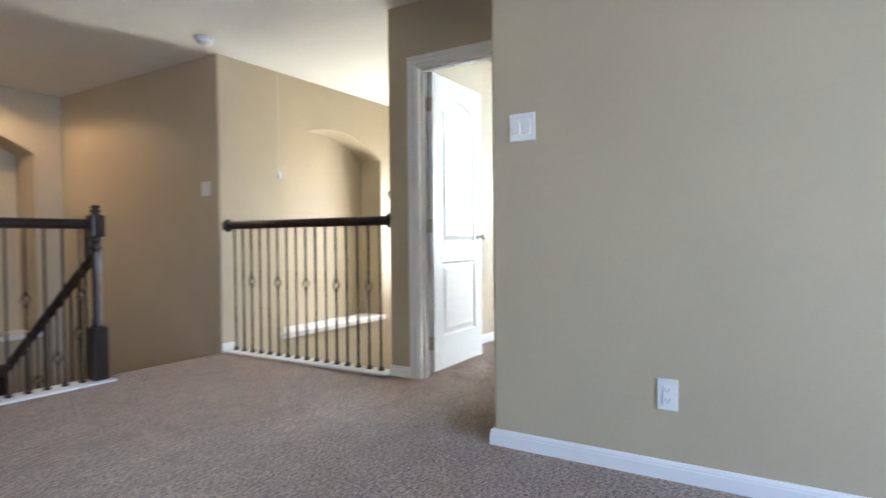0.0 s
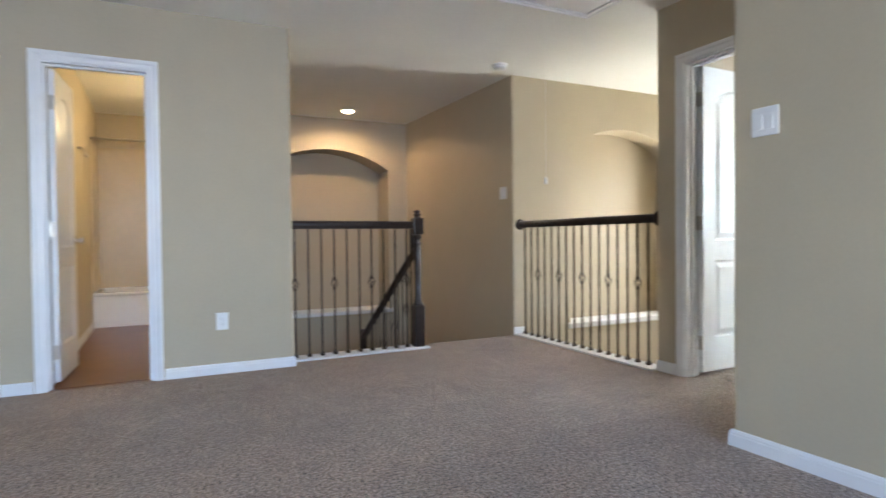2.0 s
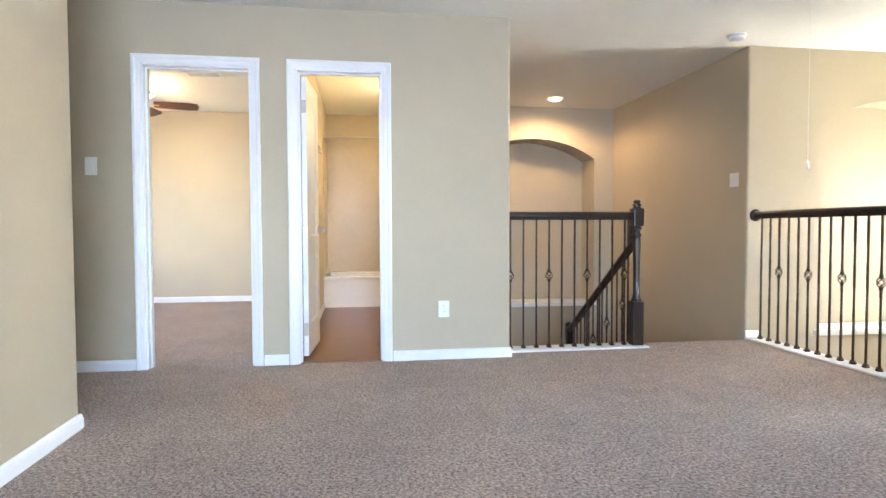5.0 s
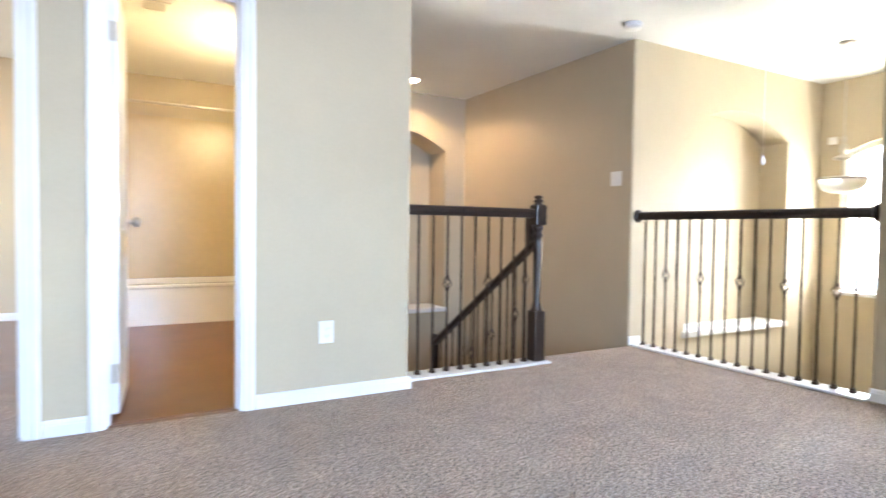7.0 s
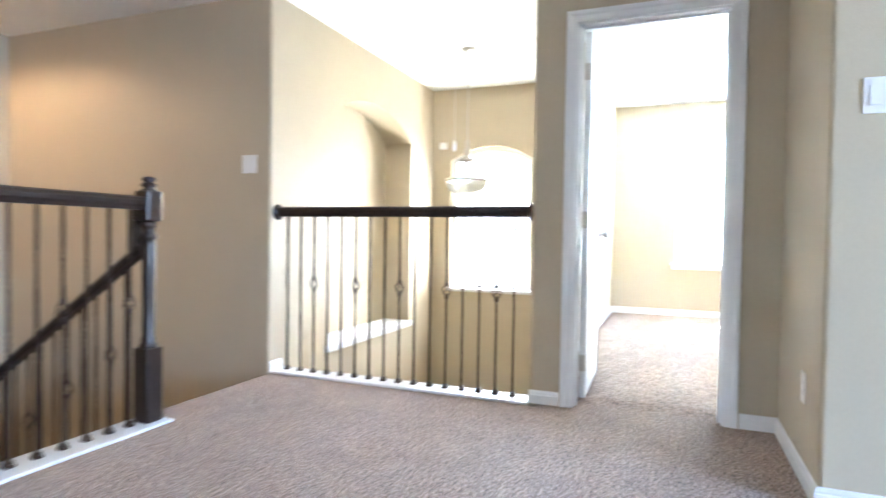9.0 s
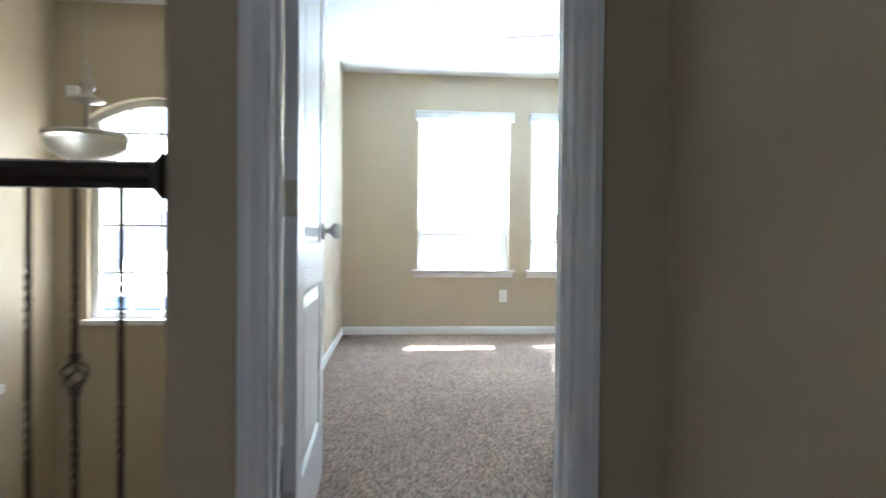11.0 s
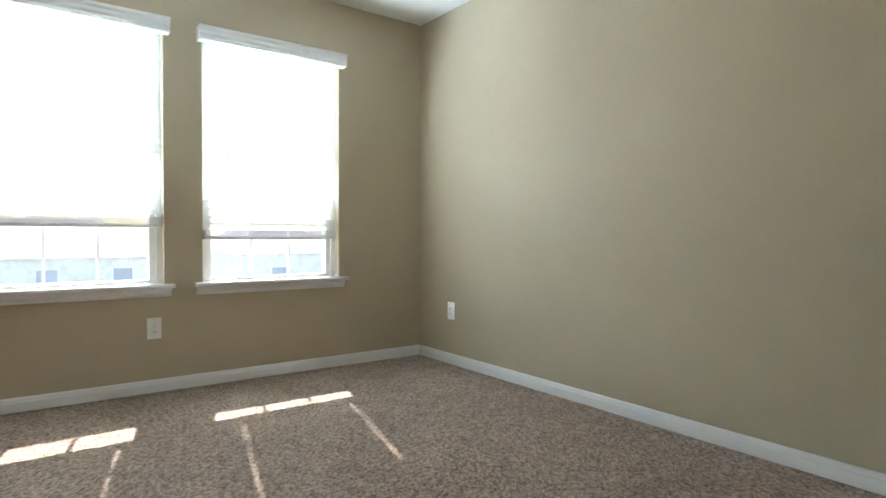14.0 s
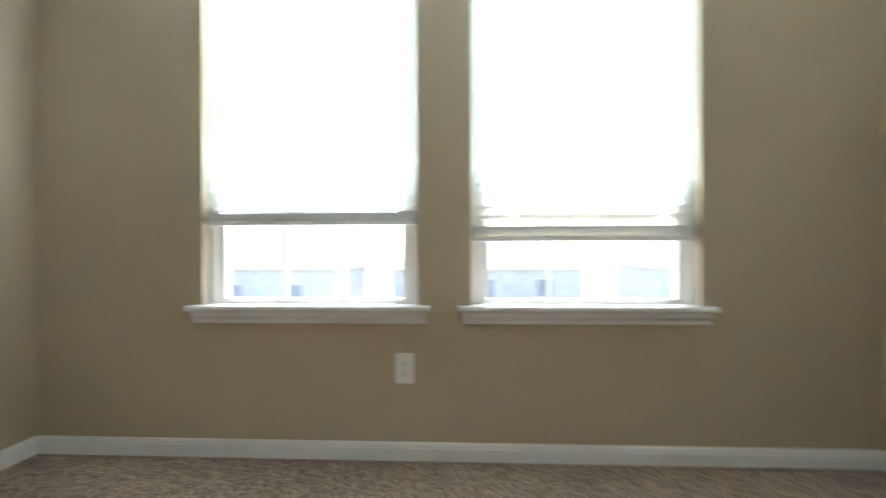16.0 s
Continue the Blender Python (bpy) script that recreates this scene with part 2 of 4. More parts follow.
def run(points, profile, closed=False):
    """A moulding of (out, up) points swept along a plan line, mitred; out is to the line's left."""
    bm = bmesh.new()
    rings = []
    k = len(points)
    for i, (x, y) in enumerate(points):
        dirs = []
        if i > 0:
            dirs.append(Vector((x - points[i - 1][0], y - points[i - 1][1])).normalized())
        if i < k - 1:
            dirs.append(Vector((points[i + 1][0] - x, points[i + 1][1] - y)).normalized())
        ns = [Vector((-d.y, d.x)) for d in dirs]
        if len(ns) == 2:
            m = (ns[0] + ns[1]).normalized()
            m = m / max(0.2, m.dot(ns[0]))
        else:
            m = ns[0]
        rings.append([bm.verts.new((x + m.x * o, y + m.y * o, z)) for o, z in profile])
    q = len(profile)
    for a, b in zip(rings, rings[1:]):
        for i in range(q):
            bm.faces.new((a[i], a[(i + 1) % q], b[(i + 1) % q], b[i]))
    bm.faces.new(rings[0][::-1])
    bm.faces.new(rings[-1])
    return bm


BASE = [(0, 0), (0.014, 0), (0.014, 0.048), (0.011, 0.052), (0.011, 0.059), (0.006, 0.069), (0.0, 0.071)]


def baseboard(points, up=0.0):
    setting("baseboard", run(points, [(o, z + up) for o, z in BASE]), TRIM, "white painted moulded baseboard along the tan wall", "baseboard")


def tube(points, r, n=8, closed=False):
    """A round bar along 3D points."""
    bm = bmesh.new()
    rings = []
    pts = [Vector(p) for p in points]
    for i, p in enumerate(pts):
        d = (pts[min(i + 1, len(pts) - 1)] - pts[max(i - 1, 0)]).normalized()
        up = Vector((0, 0, 1)) if abs(d.z) < 0.9 else Vector((1, 0, 0))
        s = d.cross(up).normalized()
        t = s.cross(d)
        rings.append([bm.verts.new(p + r * (math.cos(2 * math.pi * j / n) * s + math.sin(2 * math.pi * j / n) * t)) for j in range(n)])
    for a, b in zip(rings, rings[1:]):
        for j in range(n):
            bm.faces.new((a[j], a[(j + 1) % n], b[(j + 1) % n], b[j]))
    bm.faces.new(rings[0][::-1])
    bm.faces.new(rings[-1])
    return bm


def merged(*parts_):
    bm = bmesh.new()
    for p in parts_:
        me = bpy.data.meshes.new("tmp")
        p.to_mesh(me)
        p.free()
        bm.from_mesh(me)
        bpy.data.meshes.remove(me)
    return bm


def rounded(bm, x, y, radius=0.018):
    """Round the upright edge of a wall at one plan corner."""
    edges = [e for e in bm.edges if all(abs(v.co.x - x) < 1e-4 and abs(v.co.y - y) < 1e-4 for v in e.verts)]
    bmesh.ops.bevel(bm, geom=edges, offset=radius, segments=4, profile=0.5, affect="EDGES")
    return bm


# ---------- the plan ----------
H = 2.44          # ceiling
LOW = -2.95       # entry floor below
DN = 6.73        # face of the wall with the two doors
SX = 2.745        # its end at the stairwell
AX, BY = 4.867, 7.07   # corner between stairwell and foyer void
SB = 9.64         # back of the stairwell
DX, DT = 4.925, 0.125   # face and thickness of the bedroom's door wall
VY = 5.375         # bedroom wall towards the void
BN = 5.33         # bedroom's inner north face
FX = 7.55        # far wall of the void
NX, NY = 4.115, 4.185   # near corner of the loft's east wall
EX = 8.948        # bedroom's window wall
ES = 2.036        # bedroom's south face
WX, WY = 0.35, 5.56    # end of the loft's west wall
HEAD = 2.035      # door heads

# floors
bm = boxes((WX - 0.12, -1.32, -0.28, NX + 0.12, NY - 0.12, 0), (WX - 0.12, NY - 0.12, -0.28, 4.86, WY - 0.12, 0), (-1.42, WY - 0.12, -0.28, 4.86, 6.735, 0), (SX, 6.735, -0.28, AX, 6.845, 0), (3.895, 6.845, -0.28, AX, 7.05, 0),
           (4.86, NY, -0.28, 5.02, BN, 0), (-2.5, 6.735, -0.28, 1.08, 10.45, 0))
prism(bm, "x", [(5.02, -0.28), (5.12, -0.28), (5.12, 0.018), (5.02, 0.0)], NY, BN)
box(bm, 5.12, ES, -0.28, EX, BN, 0.018)
box(bm, 5.02, ES, -0.28, 5.12, NY, 0.018)
setting("floor", bm, CARPET, "brown flecked cut-pile carpet wall to wall, tuft shade in its colour", "carpet")
setting("floor_bathroom", boxes((1.08, 6.79, -0.28, 2.6, 10.43, 0.001), (1.15, 6.735, -0.28, 1.9, 6.79, -0.002)), VINYL, "reddish brown sheet vinyl bathroom floor", "floor")
# out of view; its pale colour reflects window light upward
setting("floor_entry", boxes((2.5, 5.2, LOW - 0.1, 7.7, 9.7, LOW)), BOUNCE, "unseen floor of the storey below, pale to bounce light up", "floor")
setting("ceiling", boxes((-2.7, -1.4, H, 9.3, 10.7, H + 0.12)), CEIL, "flat white painted ceiling", "ceiling")

# walls of the loft and hall
D1, D2 = (0.245, 0.95), (1.237, 1.834)
setting("wall_north", rounded(boxes((-1.3, DN, 0, D1[0], DN + 0.12, H), (D1[1], DN, 0, D2[0], DN + 0.12, H), (D2[1], DN, 0, SX, DN + 0.12, H),
        (D1[0], DN, HEAD, D1[1], DN + 0.12, H), (D2[0], DN, HEAD, D2[1], DN + 0.12, H)), SX, DN), WALL, "tan painted wall with two white-cased doorways", "wall")
setting("wall_west", rounded(boxes((WX - 0.12, -1.2, 0, WX, WY, H)), WX, WY), WALL, "tan painted wall end beside the hall", "wall")
setting("wall_hall_end", boxes((-1.42, WY - 0.2, 0, -1.3, DN + 0.12, H), (-1.3, WY - 0.12, 0, WX - 0.12, WY, H)), WALL, "tan painted hall wall", "wall")
setting("wall_south", boxes((WX - 0.12, -1.32, 0, 0.9, -1.2, H), (3.5, -1.32, 0, NX + 0.12, -1.2, H), (0.9, -1.32, 0, 3.5, -1.2, 0.6), (0.9, -1.32, 2.3, 3.5, -1.2, H)),
        WALL, "tan painted wall with a wide window opening", "wall")
setting("wall_east", rounded(boxes((NX, -1.2, 0, NX + 0.12, NY, H), (NX + 0.12, NY - 0.12, 0, DX, NY, H)), NX, NY), WALL, "tan painted wall corner with switches", "wall")

# stairwell and foyer void
setting("wall_stair_west", boxes((SX - 0.12, DN + 0.12, LOW, SX, SB, H), (SX - 0.12, DN, LOW, SX, DN + 0.12, 0)), WALL, "tan painted stairwell wall", "wall")
N1 = (3.04, 4.61, -0.01, 1.81, 2.05)
N2 = (5.54, 6.99, 0.05, 1.80, 2.025)
bm = boxes((SX - 0.12, SB, LOW, N1[0], SB + 0.40, H), (N1[1], SB, LOW, AX + 0.12, SB + 0.40, H), (N1[0], SB, LOW, N1[1], SB + 0.40, N1[2]),
           (SX - 0.12, SB + 0.40, LOW, AX + 0.12, SB + 0.46, H))
arch_fill(bm, "x", N1[0], N1[1], N1[3], N1[4], H, SB, SB + 0.40)
setting("wall_stair_back", bm, WALL, "tan painted stairwell wall with an arched niche", "wall")
bm = boxes((AX, BY, LOW, N2[0], BY + 0.28, H), (N2[1], BY, LOW, FX + 0.13, BY + 0.28, H), (N2[0], BY, LOW, N2[1], BY + 0.28, N2[2]),
           (AX, BY + 0.28, LOW, FX + 0.13, BY + 0.34, H))
arch_fill(bm, "x", N2[0], N2[1], N2[3], N2[4], H, BY, BY + 0.28)
setting("wall_foyer_niche", rounded(bm, AX, BY), WALL, "tan painted foyer wall with an arched niche", "wall")
setting("wall_stair_east", boxes((AX, BY + 0.34, LOW, AX + 0.12, SB, H)), WALL, "tan painted stairwell wall", "wall")
AW = (5.985, 6.865, 0.35, 1.69, 1.83)
bm = boxes((FX, VY, LOW, FX + 0.13, AW[0], H), (FX, AW[1], LOW, FX + 0.13, BY, H), (FX, AW[0], LOW, FX + 0.13, AW[1], AW[2]))
arch_fill(bm, "y", AW[0], AW[1], AW[3], AW[4], H, FX, FX + 0.13)
setting("wall_foyer_window", bm, WALL, "tan painted foyer wall with an arched window", "wall")
setting("wall_below", boxes((4.86, VY, LOW, 4.98, BY, -0.01), (SX, 6.90, LOW, 3.78, 6.98, -0.01)), WALL, "tan painted wall below the loft floor", "wall")

# bedroom
D3 = (4.41, 5.152)
setting("wall_bedroom_door", boxes((DX, ES - 0.12, 0, DX + DT, D3[0], H), (DX, D3[1], 0, DX + DT, BN, H), (DX, D3[0], HEAD, DX + DT, D3[1], H)),
        WALL, "tan painted wall with the bedroom doorway", "wall")
setting("wall_bedroom_north", rounded(boxes((DX, BN, LOW, EX, VY, H)), DX, VY), WALL, "tan painted bedroom wall", "wall")
setting("wall_bedroom_south", boxes((DX + DT, ES - 0.12, 0, EX, ES, H)), WALL, "tan painted bedroom wall", "wall")
W1, W2 = (3.77, 4.635), (2.695, 3.565)
WZ = (0.615, 2.07)
setting("wall_bedroom_east", boxes((EX, ES - 0.12, -3.2, EX + 0.16, W2[0], H), (EX, W2[1], -3.2, EX + 0.16, W1[0], H), (EX, W1[1], -3.2, EX + 0.16, VY, H),
        (EX, W2[0], -3.2, EX + 0.16, W2[1], WZ[0]), (EX, W2[0], WZ[1], EX + 0.16, W2[1], H),
        (EX, W1[0], -3.2, EX + 0.16, W1[1], WZ[0]), (EX, W1[0], WZ[1], EX + 0.16, W1[1], H)), WALL, "tan painted bedroom wall with two windows", "wall")

# guest room and bathroom behind the two doors
setting("wall_guest_room", boxes((-2.6, 10.45, 0, 1.08, 10.57, H), (-2.6, 9.4, 0, -2.5, 10.45, H), (-2.6, DN + 0.12, 0, -2.5, 7.8, H), (-2.6, 7.8, 0, -2.5, 9.4, 0.6), (-2.6, 7.8, 2.1, -2.5, 9.4, H),
        (-2.6, DN, 0, -1.42, DN + 0.12, H)), WALL, "tan painted guest room wall", "wall")
setting("wall_bathroom", boxes((1.08, DN + 0.12, 0, 1.24, 10.43, H), (1.24, 10.43, 0, 2.65, 10.55, H), (2.60, DN + 0.12, 0, 2.62, 10.43, H)), WALL, "tan painted bathroom wall", "wall")

# baseboards
baseboard([(D1[0] - 0.062, DN), (-1.3, DN)])
baseboard([(D2[0] - 0.062, DN), (D1[1] + 0.062, DN)])
baseboard([(SX, 6.845), (SX, DN), (D2[1] + 0.062, DN)])
baseboard([(WX, -1.2), (WX, WY), (-1.3, WY)][::-1])
baseboard([(DX, D3[0] - 0.062), (DX, NY), (NX, NY), (NX, -1.2)][::-1])
baseboard([(DX, VY), (DX, D3[1] + 0.062)][::-1])
baseboard([(4.99, BY), (AX, BY)])
baseboard([(DX + DT, D3[1] + 0.062), (DX + DT, BN), (EX, BN), (EX, ES), (5.93, ES)][::-1], 0.024)
baseboard([(-2.5, 10.45), (1.08, 10.45)][::-1])
baseboard([(1.24, 9.60), (1.24, 6.86)])


# ---------- doors ----------
CASE = [(0.0, 0.0), (0.0, 0.010), (0.012, 0.013), (0.030, 0.014), (0.040, 0.019), (0.056, 0.019), (0.060, 0.014), (0.060, 0.0)]


def casing(axis, u0, u1, head, face, out):
    """A mitred moulded casing round three sides of an opening; out is +1 or -1 along the depth."""
    bm = bmesh.new()
    rings = []
    for cu, cw, du, dw in ((u0, 0.0, -1, 0), (u0, head, -1, 1), (u1, head, 1, 1), (u1, 0.0, 1, 0)):
        rings.append([bm.verts.new(place(axis, cu + du * p, face + out * d, cw + dw * p)) for p, d in CASE])
    q = len(CASE)
    for a, b in zip(rings, rings[1:]):
        for i in range(q):
            bm.faces.new((a[i], a[(i + 1) % q], b[(i + 1) % q], b[i]))
    bm.faces.new(rings[0][::-1])
    bm.faces.new(rings[-1])
    return bm


def door_frame(name, axis, u0, u1, face, depth, label, stop):
    """Jamb lining, stop and casings of one doorway. stop: where the stop strip stands in the depth."""
    root = thing(name, label, "door frame", kind="structure")
    j = 0.016
    bm = bmesh.new()
    for a, b, c, d in ((u0, 0, u0 + j, HEAD), (u1 - j, 0, u1, HEAD), (u0 + j, HEAD - j, u1 - j, HEAD)):
        prism(bm, axis, [(a, b), (c, b), (c, d), (a, d)], face, face + depth)
    part("jamb", bm, TRIM, root)
    bm = bmesh.new()
    s = 0.011
    for a, b, c, d in ((u0 + j, 0, u0 + j + s, HEAD - j), (u1 - j - s, 0, u1 - j, HEAD - j), (u0 + j + s, HEAD - j - s, u1 - j - s, HEAD - j)):
        prism(bm, axis, [(a, b), (c, b), (c, d), (a, d)], face + stop, face + stop + 0.034)
    part("stop", bm, TRIM, root)
    part("casing", casing(axis, u0 + 0.005, u1 - 0.005, HEAD - 0.005, face, -1), TRIM, root)
    part("casing", casing(axis, u0 + 0.005, u1 - 0.005, HEAD - 0.005, face + depth, 1), TRIM, root)
    return root


def loft_panel(w0, w1, z0, z1, rise, y, out):
    """A raised door panel: sunk border, slanted bevel, raised field. Outlines share their point count."""
    def ring(ins, d):
        a, b, c, e = w0 + ins, w1 - ins, z0 + ins, z1 - ins
        top = arc(a, b, e - rise, e, 12) if rise else [(a + (b - a) * i / 12, e) for i in range(13)]
        return [(a, c)] + top + [(b, c)], y + out * d
    bm = bmesh.new()
    rings = []
    for ins, d in ((0, 0.0), (0.012, -0.009), (0.022, -0.009), (0.050, -0.002)):
        pts, yy = ring(ins, d)
        rings.append([bm.verts.new((u, yy, w)) for u, w in pts])
    q = len(rings[0])
    for a, b in zip(rings, rings[1:]):
        for i in range(q):
            bm.faces.new((a[i], a[(i + 1) % q], b[(i + 1) % q], b[i]))
    bm.faces.new(rings[-1])
    return bm


def knob_set(parent, x, z, y0, y1):
    """A round knob with rose on both faces of a leaf."""
    for y, s in ((y0, -1), (y1, 1)):
        prof = [(0.031, 0.0), (0.032, 0.004), (0.026, 0.008), (0.011, 0.012), (0.010, 0.026), (0.016, 0.032), (0.025, 0.038), (0.028, 0.048), (0.026, 0.058), (0.018, 0.064), (0.006, 0.066)]
        bm = lathe(prof, 20)
        bmesh.ops.transform(bm, matrix=Matrix.Translation((x, y, z)) @ Matrix.Rotation(radians(90 if s < 0 else -90), 4, "X"), verts=bm.verts[:])
        part("door_knob", bm, NICKEL, parent, "satin nickel round door knob", True)


def door_leaf(name, width, at, rz, label, hinge_side=1):
    """A moulded two-panel leaf with an arched upper panel, hung at its origin and running along its own x."""
    root = thing(name, label, "door", at=at, rz=rz)
    t, st, zt = 0.035, 0.115, HEAD - 0.025
    lo, mid0, mid1 = 0.25, 0.755, 0.885
    hi = zt - 0.13
    for x0, x1 in ((0, st), (width - st, width)):
        part("stile", boxes((x0, 0, 0.03, x1, t, zt)), DOORP, root)
    for z0, z1 in ((0.03, lo), (mid0, mid1)):
        part("rail", boxes((st, 0, z0, width - st, t, z1)), DOORR, root)
    bm = bmesh.new()
    arch_fill(bm, "x", st, width - st, hi - 0.07, hi, zt, 0, t, 12)
    part("rail", bm, DOORR, root)
    for z0, z1, rise in ((lo, mid0, 0), (mid1, hi, 0.07)):
        for y, out in ((0.0, -1), (t, 1)):
            part("panel", loft_panel(st, width - st, z0, z1, rise, y, out), DOORP, root)
    knob_set(root, width - 0.056, 0.93, 0.0, t)
    for z in (0.22, 1.0, 1.80):
        part("hinge", merged(boxes((-0.003, 0.002, z - 0.045, 0.0, t + (0.012 if hinge_side > 0 else -0.002), z + 0.045)), lathe([(0.006, z - 0.047), (0.006, z + 0.047)], 10, -0.004, -0.004 if hinge_side < 0 else t + 0.004)), NICKEL, root, "satin nickel butt hinge")
    return root


door_frame("door_1", "x", D1[0], D1[1], DN, 0.12, "white moulded casing round the open guest room doorway", 0.045)
door_frame("door_2", "x", D2[0], D2[1], DN, 0.12, "white moulded casing round the bathroom doorway", 0.045)
f3 = door_frame("door_3", "y", D3[0], D3[1], DX, DT, "white moulded casing round the bedroom doorway", 0.045)
door_leaf("bathroom_door", 0.56, (D2[0] + 0.063, DN + 0.118, 0), 86, "white two-panel bathroom door standing open against the wall")
door_leaf("bedroom_door", 0.70, (DX + DT - 0.02, D3[1] - 0.062, 0), 1.6, "white two-panel bedroom door standing wide open")
door_leaf("closet_door", 0.76, (5.18, 2.085, 0), 1.0, "white two-panel closet door folded back against the wall", -1)
part("strike_plate", boxes((DX + DT - 0.044, D3[0] + 0.016, 0.905, DX + DT + 0.001, D3[0] + 0.0185, 0.970)), STEEL, f3, "steel strike plate")
# flat dark piece on the plate, for the shade in the latch hole
part("strike_hole_shade", boxes((DX + DT - 0.036, D3[0] + 0.0185, 0.921, DX + DT - 0.018, D3[0] + 0.0192, 0.957)), HOLE_SHADE, f3, "dark patch painting the shade in the latch hole")
for z in (0.914, 0.961):
    bm = lathe([(0.0035, 0), (0.003, 0.0012)], 10)
    bmesh.ops.transform(bm, matrix=Matrix.Translation((DX + DT - 0.027, D3[0] + 0.0185, z)) @ Matrix.Rotation(radians(-90), 4, "X"), verts=bm.verts[:])
    part("screw", bm, STEEL, f3)


ds = thing("door_stop", "small spring door stop on the bedroom baseboard", "door stop", at=(5.96, ES + 0.014, 0.065))
bm = lathe([(0.010, 0), (0.010, 0.006), (0.005, 0.008), (0.005, 0.05)], 12)
bmesh.ops.transform(bm, matrix=Matrix.Rotation(radians(-90), 4, "X"), verts=bm.verts[:])
part("spring", bm, NICKEL, ds, "", True)
bm = lathe([(0.008, 0.05), (0.009, 0.055), (0.009, 0.064), (0.006, 0.068)], 12)
bmesh.ops.transform(bm, matrix=Matrix.Rotation(radians(-90), 4, "X"), verts=bm.verts[:])
part("tip", bm, PLATE, ds, "white rubber tip", True)


# ---------- plates ----------
def wall_plate(name, at, rz, w, h, toggles, label):
    """A cover plate that faces -y in its own axes, with rockers or outlets."""
    root = thing(name, label, "switch" if "switch" in name else "outlet", at=at, rz=rz)
    part("cover_plate", soft_box(-w / 2, -0.006, -h / 2, w / 2, 0, h / 2, 0.003, 2), PLATE, root)
    for i, kind in enumerate(toggles):
        cx = (i - (len(toggles) - 1) / 2) * 0.046
        if kind == "rocker":
            bm = bmesh.new()
            prism(bm, "y", [(-0.005, -0.033), (-0.012, -0.033), (-0.007, 0.033), (-0.005, 0.033)], cx - 0.016, cx + 0.016)
            part("rocker", bm, PLATE, root)
        else:
            part("receptacle", soft_box(cx - 0.0165, -0.0085, -0.034, cx + 0.0165, -0.005, 0.034, 0.002, 1), PLATE, root)
            # dark chips on the face paint the shade in the slots
            for z in (-0.019, 0.019):
                part("slots", boxes((cx - 0.007, -0.0088, z - 0.004, cx - 0.005, -0.0082, z + 0.005), (cx + 0.005, -0.0088, z - 0.004, cx + 0.007, -0.0082, z + 0.005), (cx - 0.002, -0.0088, z - 0.010, cx + 0.002, -0.0082, z - 0.007)), HOLE_SHADE, root)
    return root


wall_plate("light_switch", (NX, 4.035, 1.385), -90, 0.118, 0.118, ("rocker", "rocker"), "white double rocker light switch on the tan wall")
wall_plate("outlet", (NX, 3.45, 0.32), -90, 0.074, 0.118, ("socket",), "white duplex outlet low on the tan wall")
wall_plate("outlet", (4.37, NY, 0.35), 180, 0.074, 0.118, ("socket",), "white duplex outlet in the door alcove")
wall_plate("outlet", (2.258, DN, 0.362), 0, 0.078, 0.118, ("socket",), "white duplex outlet beside the stairwell")
wall_plate("light_switch", (-0.068, DN, 1.352), 0, 0.074, 0.118, ("rocker",), "white rocker light switch beside the guest room door")
wall_plate("light_switch", (AX, 7.235, 1.348), -90, 0.118, 0.118, ("rocker", "rocker"), "white double rocker light switch at the stair head")
wall_plate("outlet", (EX, 3.823, 0.382), -90, 0.074, 0.118, ("socket",), "white duplex outlet under the bedroom windows")
wall_plate("outlet", (8.56, ES, 0.388), 180, 0.074, 0.118, ("socket",), "white duplex outlet on the bedroom side wall")
wall_plate("outlet", (6.98, BN, 0.37), 0, 0.074, 0.118, ("socket",), "white duplex outlet behind the bedroom door")


# ---------- railings ----------
def square_bar(z0, z1, twists, r=0.0062):
    """A square iron bar, twisted within the given height ranges."""
    levels = [z0]
    for a, b in twists:
        k = max(2, int((b - a) / 0.012))
        levels += [a + (b - a) * i / k for i in range(k + 1)]
    levels.append(z1)
    bm = bmesh.new()
    prev = None
    for z in levels:
        ang = math.pi / 4
        for a, b in twists:
            ang += 2 * math.pi * 1.5 * min(1, max(0, (z - a) / (b - a)))
        rg = [bm.verts.new((r * 1.3 * math.cos(ang + k * math.pi / 2), r * 1.3 * math.sin(ang + k * math.pi / 2), z)) for k in range(4)]
        if prev:
            for k in range(4):
                bm.faces.new((prev[k], prev[(k + 1) % 4], rg[(k + 1) % 4], rg[k]))
        else:
            bm.faces.new(rg[::-1])
        prev = rg
    bm.faces.new(prev)
    return bm


def basket(z, h=0.075, r=0.024):
    """Four bowed wires that wind half round, between two collars."""
    bits = []
    for k in range(4):
        pts = [((0.003 + r * math.sin(math.pi * i / 12)) * math.cos(k * math.pi / 2 + math.pi * i / 12), (0.003 + r * math.sin(math.pi * i / 12)) * math.sin(k * math.pi / 2 + math.pi * i / 12), z - h / 2 + h * i / 12) for i in range(13)]
        bits.append(tube(pts, 0.0035, 6))
    for zz in (z - h / 2, z + h / 2):
        bits.append(lathe([(0.009, zz - 0.012), (0.013, zz - 0.008), (0.013, zz + 0.008), (0.009, zz + 0.012)], 10))
    return merged(*bits)


SHARED = {}


def shared_mesh(key, make, mat, smooth=False):
    if key not in SHARED:
        bm = make()
        bmesh.ops.recalc_face_normals(bm, faces=bm.faces)
        me = bpy.data.meshes.new(key[0])
        bm.to_mesh(me)
        bm.free()
        me.materials.append(mat)
        for p in me.polygons:
            p.use_smooth = smooth
        SHARED[key] = me
    return SHARED[key]


